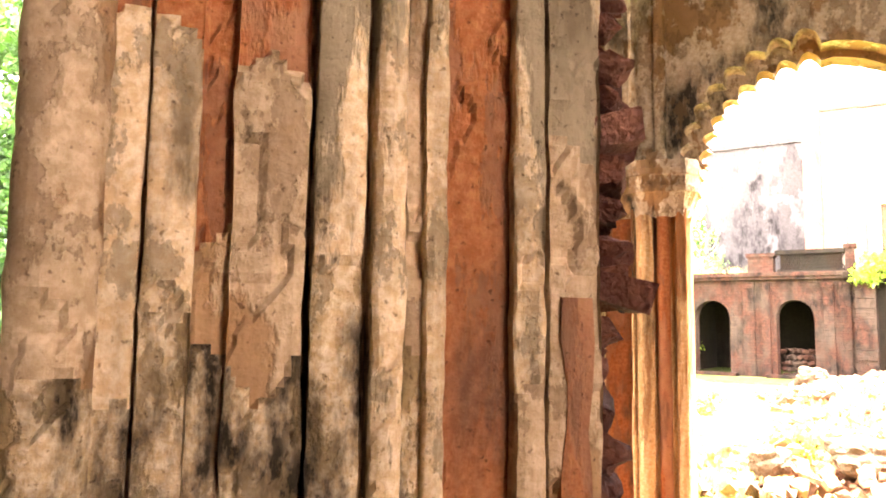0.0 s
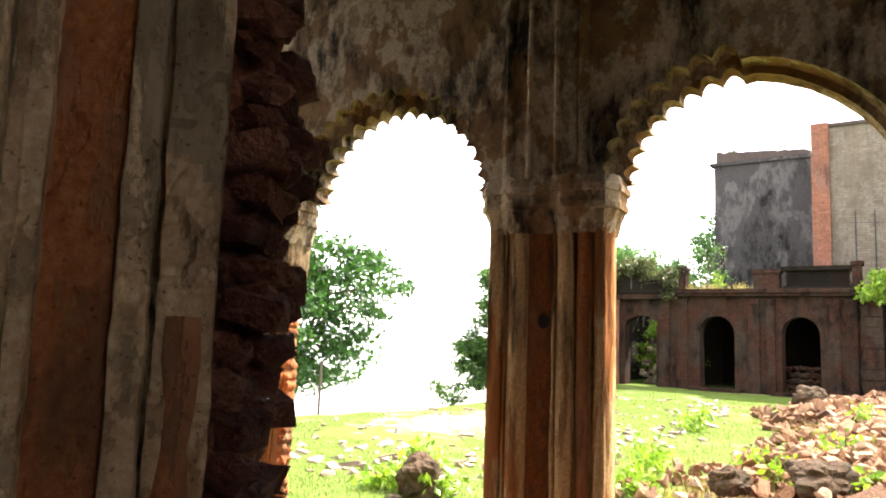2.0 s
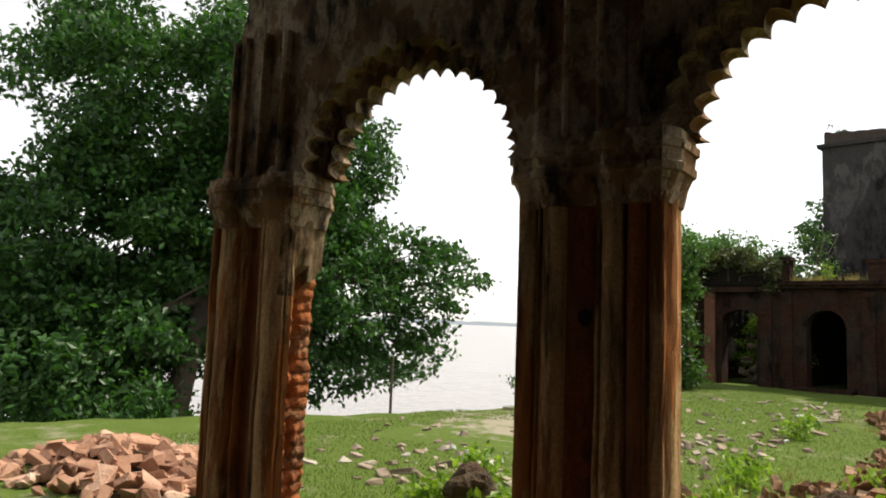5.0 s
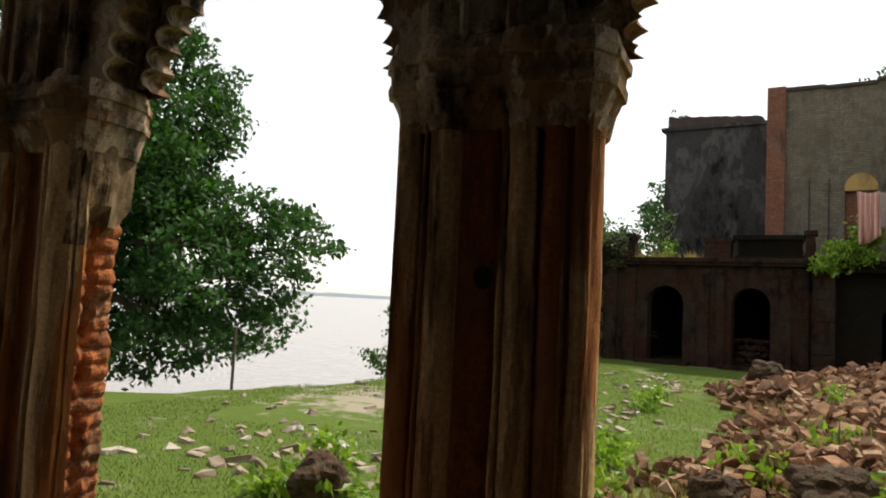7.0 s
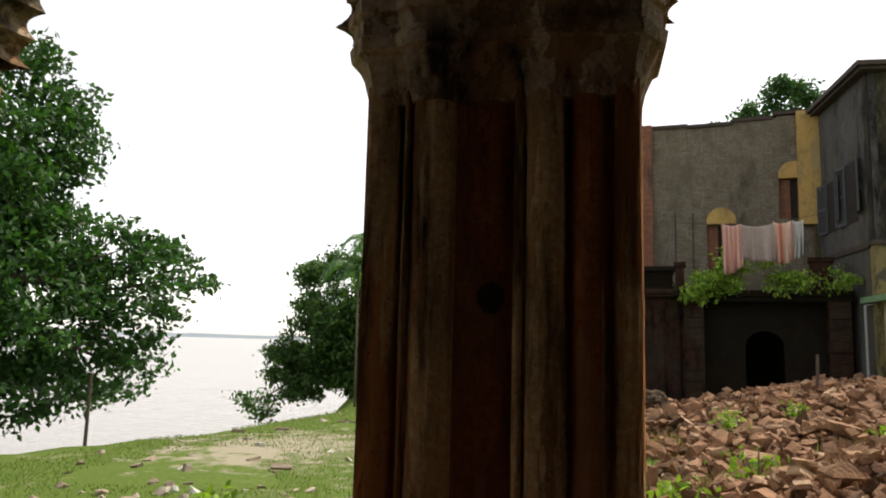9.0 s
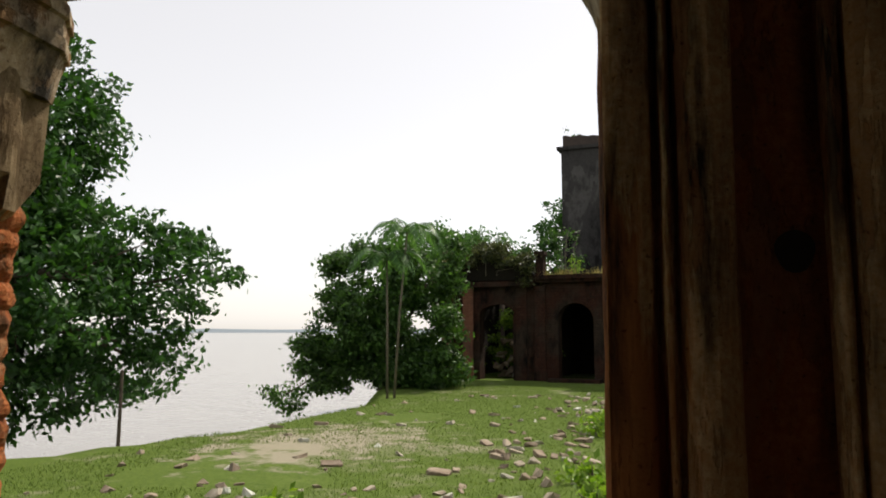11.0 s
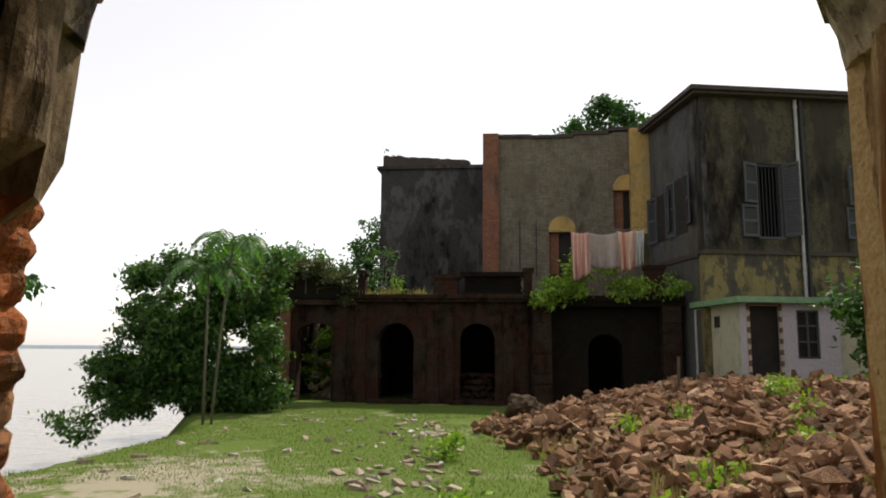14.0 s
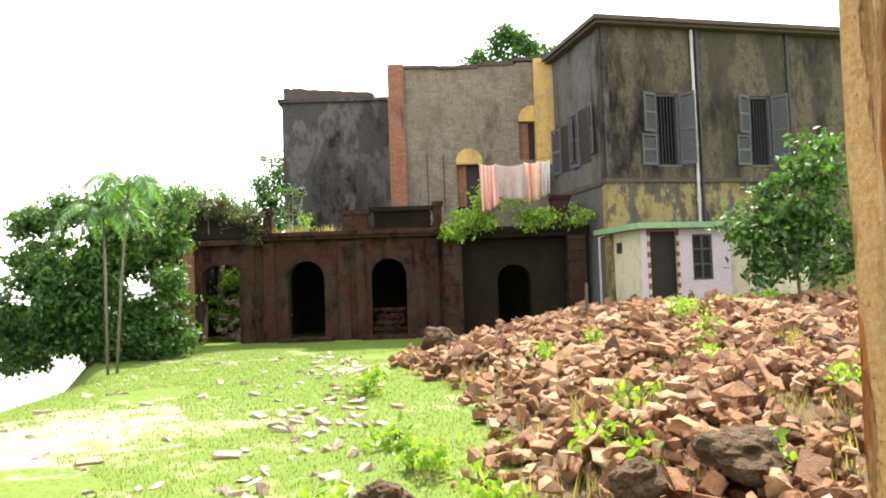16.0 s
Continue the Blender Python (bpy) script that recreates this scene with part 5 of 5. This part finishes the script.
YW = 23.92
weed("ledge_bush", [(-0.95, YW, 3.55, 0.75, 0.35, 0.45), (-1.6, YW, 3.05, 0.4, 0.28, 0.6), (-0.85, YW, 4.15, 0.45, 0.28, 0.5)], 2900, 0.14, "bright green bush growing out of the terrace ledge", seed=21)
weed("ledge_bush", [(0.5, YW, 3.4, 0.7, 0.35, 0.35), (1.15, YW, 3.35, 0.55, 0.3, 0.3), (0.0, YW, 3.9, 0.4, 0.3, 0.35)], 1100, 0.13, "bright green bush growing out of the terrace ledge", seed=22)
weed("ledge_bush", [(1.95, YW, 3.45, 0.3, 0.25, 0.4)], 400, 0.12, "small green shoot on the terrace ledge", seed=23)
weed("roof_bush", [(-9.9, 24.6, 3.65, 0.8, 0.4, 0.4), (-8.7, 24.6, 3.85, 1.1, 0.4, 0.35), (-10.6, 24.5, 2.7, 0.5, 0.35, 0.9), (-7.8, 24.5, 3.4, 0.3, 0.3, 0.5), (-9.3, 24.7, 4.1, 1.1, 0.4, 0.25), (-10.9, 24.5, 3.3, 0.35, 0.3, 0.5)], 11000, 0.11, "tangled brown-green creeper over the rounded parapet", M_MOSS, seed=27)
weed("roof_weed", [(-6.4, 25.1, 3.6, 0.25, 0.2, 0.35)], 140, 0.1, "small green weed on the ruin roof", seed=24)
weed("roof_weed", [(-8.0, 32.3, 9.7, 0.5, 0.25, 0.3)], 160, 0.12, "green weed on the broken tower parapet", M_LEAF2, seed=25)
weed("roof_weed", [(-7.0, 26, 4.2, 0.8, 0.5, 0.9), (-7.2, 28.0, 4.6, 0.7, 0.5, 0.8)], 500, 0.12, "spindly weed on the ruin roof", M_LEAF2, seed=26)


def grass_patch(name, count, place, length, mat, label, seed, width=0.012):
    """Single blades; place gives a root for each."""
    r = random.Random(seed)
    vs, fs = [], []
    tries = 0
    while len(fs) < count and tries < count * 6:
        tries += 1
        p = place(r)
        if p is None:
            continue
        ln = length * r.uniform(0.5, 1.3)
        az = r.uniform(0, 6.283)
        lean = r.uniform(0.1, 0.7) * ln
        w = width * r.uniform(0.7, 1.3)
        q = len(vs)
        dx, dy = math.cos(az), math.sin(az)
        vs += [(p[0] - dy * w, p[1] + dx * w, p[2] - 0.01), (p[0] + dy * w, p[1] - dx * w, p[2] - 0.01), (p[0] + dx * lean, p[1] + dy * lean, p[2] + ln)]
        fs.append((q, q + 1, q + 2))
    return tagged(obj(name, vs, fs, mat), label, "grass", kind="stuff")


def meadow(r):
    y = 5.0 + 17.5 * r.random() ** 1.25
    x = r.uniform(-9.0, -1.5)
    if x < bank_x(y) or mound(x, y) > 0.12:
        return None
    if noise.noise(Vector((x * 0.5, y * 0.5, 3))) < -0.25:
        return None
    return x, y, ground_z(x, y)


grass_patch("meadow_grass", 70000, meadow, 0.028, M_GRASS, "short grazed green grass blades", 31, 0.006)
grass_patch("roof_grass", 8000, lambda r: (lambda x: (x, YL + r.uniform(-0.25, 0.9), 3.2 + 0.62 * math.sin(math.pi * min(1, (x + 10.95) / 3.2 * 0.9 + 0.12)) ** 0.5 + r.uniform(-0.3, 0.02)))(r.uniform(-10.95, -7.8)), 0.26, M_DRYGRASS, "dry and green grass over the rounded parapet", 32, 0.012)
grass_patch("roof_grass", 420, lambda r: (lambda x: (x, YL + r.uniform(-0.3, 0.7), 3.22 - r.uniform(0, 0.1)))(r.choice((-7.3, -6.7, -6.4, -5.6)) + r.gauss(0, 0.14)), 0.26, M_DRYGRASS, "dry straw grass on the roof edge", 33, 0.012)


# ---- the rubble heap ----
heap = tagged(empty("rubble_heap", 0, 0), "great heap of broken red bricks on the grass", "rubble")
hx, hy = list(np.arange(-5.2, 9.01, 0.3)), list(np.arange(5.0, 22.3, 0.3))
hv = [(x, y, (ground_z(x, y) - 0.12) if mound(x, y) <= 0 else ground_z(x, y) + mound(x, y) - 0.08) for y in hy for x in hx]
hf = [(j * len(hx) + i, j * len(hx) + i + 1, (j + 1) * len(hx) + i + 1, (j + 1) * len(hx) + i) for j in range(len(hy) - 1) for i in range(len(hx) - 1)]
obj("bed", hv, hf, M_DUST_SHADE, heap, "brick dust and earth, darkened as shade in the gaps", smooth=True)
PIECES = [brick_mesh(0.23, 0.115, 0.07, 50 + s, M_BRICKP, 0.014) for s in range(4)] + [chunk_mesh(70 + s, M_BRICKP, 0.23) for s in range(6)] + [brick_mesh(0.13, 0.11, 0.07, 60 + s, M_BRICKP, 0.016) for s in range(4)]
rr = random.Random(77)
spots = []
while len(spots) < 10500:
    x, y = rr.uniform(-4.6, 8.0), 6.2 + 15.0 * rr.random() ** 1.15
    h = mound(x, y)
    bare = noise.noise(Vector((x * 0.9, y * 0.9, 3.3)))
    if h > 0.03 and (h > 0.15 or rr.random() < 0.35) and (bare < 0.28 or rr.random() < 0.25):
        spots.append((x, y, h))
for k in range(130):
    # low broken pieces along the near foot of the heap
    x = rr.uniform(-3.9, 0.6)
    spots.append((x, 6.75 + abs(rr.gauss(0, 0.35)) + 0.12 * abs(x + 1.5), max(0.0, mound(x, 7.0)) + 0.01))
spots.sort(key=lambda s: (s[0] + 1.2) ** 2 + (s[1] - 8.0) ** 2)
loose = Geo()
SHAPES = [([tuple(v.co) for v in me.vertices], [tuple(p.vertices) for p in me.polygons]) for me in PIECES]
for k, (x, y, h) in enumerate(spots):
    kind = rr.randrange(len(PIECES))
    big = (rr.uniform(0.7, 1.25) if rr.random() < 0.6 else rr.uniform(0.3, 0.6)) * (1.7 if rr.random() < 0.10 else 1.0) * (1 + 0.02 * (y - 8))
    m = pose(x, y, ground_z(x, y) + h + rr.uniform(-0.05, 0.13), rr.gauss(0, 34), rr.gauss(0, 34), rr.uniform(0, 360)) @ Matrix.Scale(big * 0.9, 4)
    if k < 300:
        ob = new("brick", PIECES[kind])
        ob.parent = heap
        ob.matrix_local = m
    else:
        vs, fs = SHAPES[kind]
        n = len(loose.v)
        loose.v += [tuple(m @ Vector(v)) for v in vs]
        loose.f += [tuple(n + i for i in f) for f in fs]
stuff = loose.make("loose_bricks", M_BRICKS, heap)
stuff["kind"] = "stuff"


def boulder(name, x, y, z, size, label, seed, squash=0.75, mat=None):
    bm = bmesh.new()
    bmesh.ops.create_icosphere(bm, subdivisions=4, radius=1)
    for v in bm.verts:
        p = v.co.copy()
        d = 1 + 0.42 * noise.noise(p * 1.3 + Vector((seed, 0, 0))) + 0.22 * abs(noise.noise(p * 2.3 + Vector((seed, 5, 0)))) + 0.16 * noise.noise(p * 3.7 + Vector((0, seed, 0))) + 0.07 * noise.noise(p * 9 + Vector((0, 0, seed)))
        v.co = Vector((p.x * d, p.y * d * 0.85, p.z * d * squash)) * size
    me = bpy.data.meshes.new(name)
    bm.to_mesh(me)
    bm.free()
    me.materials.append(mat or M_ROCK)
    ob = new(name, me)
    ob.matrix_world = pose(x, y, z, 0, 0, seed * 40)
    return tagged(ob, label, "masonry lump")


boulder("masonry_lump", -1.28, 7.25, 0.27, 0.17, "dark mossy lump of fallen masonry in the rubble", 1.0)
boulder("masonry_lump", -0.55, 7.45, 0.36, 0.30, "dark broken slab of brickwork tilted in the rubble", 2.0, 0.6)
boulder("masonry_lump", -3.82, 6.0, 0.10, 0.25, "dark mossy lump of masonry with weeds", 3.0, 0.9)
boulder("masonry_lump", -2.92, 7.85, 0.03, 0.18, "brown lump of masonry at the heap's foot", 4.0)
boulder("masonry_lump", -2.4, 18.0, 0.35, 0.35, "dark lump of masonry on the heap", 5.0)

# smaller heap beside the wide pillar
# lighter copy of the brick: sunlight on the pile is put into its colour
M_SUNBRICK = plain("sunlit_pink_brick", (0.62, 0.38, 0.26), (0.40, 0.21, 0.13), 6, 0.95, bump=0.9, dist=0.02, random_tint=0.45)
SUNBRICKS = [brick_mesh(0.23, 0.13, 0.08, 250 + s, M_SUNBRICK, 0.022) for s in range(4)] + [chunk_mesh(270 + s, M_SUNBRICK, 0.25) for s in range(6)]
heap2 = tagged(empty("brick_pile", 0, 0), "pile of pale red broken bricks beside the gallery, coloured as sunlit", "rubble")
rr = random.Random(99)
for k in range(230):
    a, d = rr.uniform(0, 6.28), rr.random() ** 0.6
    x, y = -7.0 + 1.5 * d * math.cos(a), 4.3 + 0.95 * d * math.sin(a)
    h = 0.36 * (1 - d) + 0.03
    ob = new("brick", SUNBRICKS[rr.randrange(len(SUNBRICKS))])
    ob.parent = heap2
    ob.matrix_local = pose(x, y, -0.05 + h * rr.uniform(0.6, 1.0), rr.gauss(0, 25), rr.gauss(0, 25), rr.uniform(0, 360)) @ Matrix.Scale(rr.uniform(0.5, 1.3), 4)
g = Geo()
g.loft([[(-7.0 + 1.5 * k * math.cos(t), 4.3 + 0.95 * k * math.sin(t), -0.12 + 0.36 * (1 - k)) for t in (2 * math.pi * j / 20 for j in range(20))] for k in (1.0, 0.7, 0.4, 0.1)])
g.make("bed", M_DUST_SHADE, heap2)

# single stones and brick ends scattered on the grass
ST = [chunk_mesh(120 + s, M_STONE, 0.2) for s in range(5)] + [brick_mesh(0.22, 0.11, 0.06, 140 + s, M_STONE, 0.014) for s in range(3)]
rr = random.Random(123)
placed = 0
while placed < 290:
    if rr.random() < 0.45:
        y = rr.uniform(6, 19.5)
        x = -3.0 - 0.1 * (y - 8) - abs(rr.gauss(0, 0.9))
    elif rr.random() < 0.5:
        x, y = rr.gauss(-5.4, 0.9), rr.gauss(7.4, 0.8)
    else:
        x, y = rr.uniform(-9, -3), rr.uniform(5.2, 20)
    if x < bank_x(y) + 0.3 or mound(x, y) > 0.15 or y < 4.9:
        continue
    ob = new("stone", ST[rr.randrange(len(ST))])
    s = rr.uniform(0.35, 1.15)
    ob.matrix_world = pose(x, y, ground_z(x, y) + 0.012 * s, rr.gauss(0, 8), rr.gauss(0, 8), rr.uniform(0, 360)) @ Matrix.Scale(s, 4)
    tagged(ob, "pale broken brick end lying on the grass", "stone", "stones scattered on the grass")
    placed += 1

# weeds round the heap
for k, (x, y, s, n) in enumerate(((-1.1, 8.3, 0.28, 90), (-2.7, 8.9, 0.25, 80), (-3.4, 7.4, 0.3, 120), (1.9, 15.5, 0.4, 120), (-0.3, 7.6, 0.2, 60), (-2.2, 7.3, 0.3, 110), (-4.3, 6.0, 0.25, 110), (-3.7, 6.1, 0.22, 90), (3.6, 17.5, 0.4, 110), (-2.9, 9.8, 0.25, 80), (-3.5, 13.5, 0.3, 110), (-4.6, 7.0, 0.25, 90), (4.9, 18.3, 0.35, 90))):
    weed("weed", [(x, y, ground_z(x, y) + max(0.0, mound(x, y)) + s * 0.5, s, s, s * 0.5)], int(n * 2.2), 0.1, "bright yellow-green weed among the bricks", seed=200 + k)

def heap_grass(r):
    while True:
        x, y = r.uniform(-4.2, 6.0), r.uniform(6.6, 18.0)
        if mound(x, y) > 0.0 and (noise.noise(Vector((x * 0.9, y * 0.9, 3.3))) > 0.2 or r.random() < 0.03):
            return (x, y, ground_z(x, y) + mound(x, y) - 0.06)


grass_patch("heap_grass", 9000, heap_grass, 0.16, M_DRYGRASS, "dusty yellow grass growing between the bricks", 37, 0.008)
rr = random.Random(311)
for k in range(7):
    x, y = rr.uniform(-2.6, 3.5), rr.uniform(7.2, 14.5)
    while mound(x, y) < 0.15:
        x, y = rr.uniform(-2.6, 3.5), rr.uniform(7.2, 14.5)
    s = rr.uniform(0.14, 0.26)
    weed("weed", [(x, y, ground_z(x, y) + max(0, mound(x, y)) + s * 0.8, s, s, s)], 90, 0.09, "small yellow-green weed among the bricks", seed=330 + k)

# leafy shrub in a black tub
tub = Geo()
tub.loft([[(6.0 + r0 * math.cos(t), 19.2 + r0 * math.sin(t), z0) for t in (2 * math.pi * j / 24 for j in range(24))] for r0, z0 in ((0.26, 0.35), (0.36, 0.72), (0.39, 0.72), (0.39, 0.78), (0.33, 0.78), (0.30, 0.70))])
tagged(tub.make("tub", M_IRON), "black tub holding a leafy shrub", "plant pot")
tree("shrub", (6.0, 19.2, 0.7), (5.9, 19.2, 1.5), [(5.9, 19.2, 3.0, 0.75, 0.6, 0.9), (5.3, 19.2, 2.3, 0.7, 0.5, 0.6), (4.5, 19.1, 2.6, 0.6, 0.35, 0.3), (6.3, 19.2, 4.0, 0.6, 0.5, 0.8), (5.6, 19.2, 1.6, 0.6, 0.5, 0.5), (6.6, 19.2, 2.2, 0.7, 0.5, 0.8)], 4800, 0.2, 0.05, "leafy green shrub growing in a tub", M_LEAF2, seed=41)
# stakes
for x, y, h in ((-11.3, 11.9, 2.0), (0.62, 17.4, 0.9)):
    g = Geo()
    zz = -1.2 if x < -5 else 0.55
    g.tube([(x, y, zz), (x + 0.02, y, zz + h)], [0.035, 0.028], 7)
    tagged(g.make("stake", M_BARK), "thin upright wooden stake", "stake")
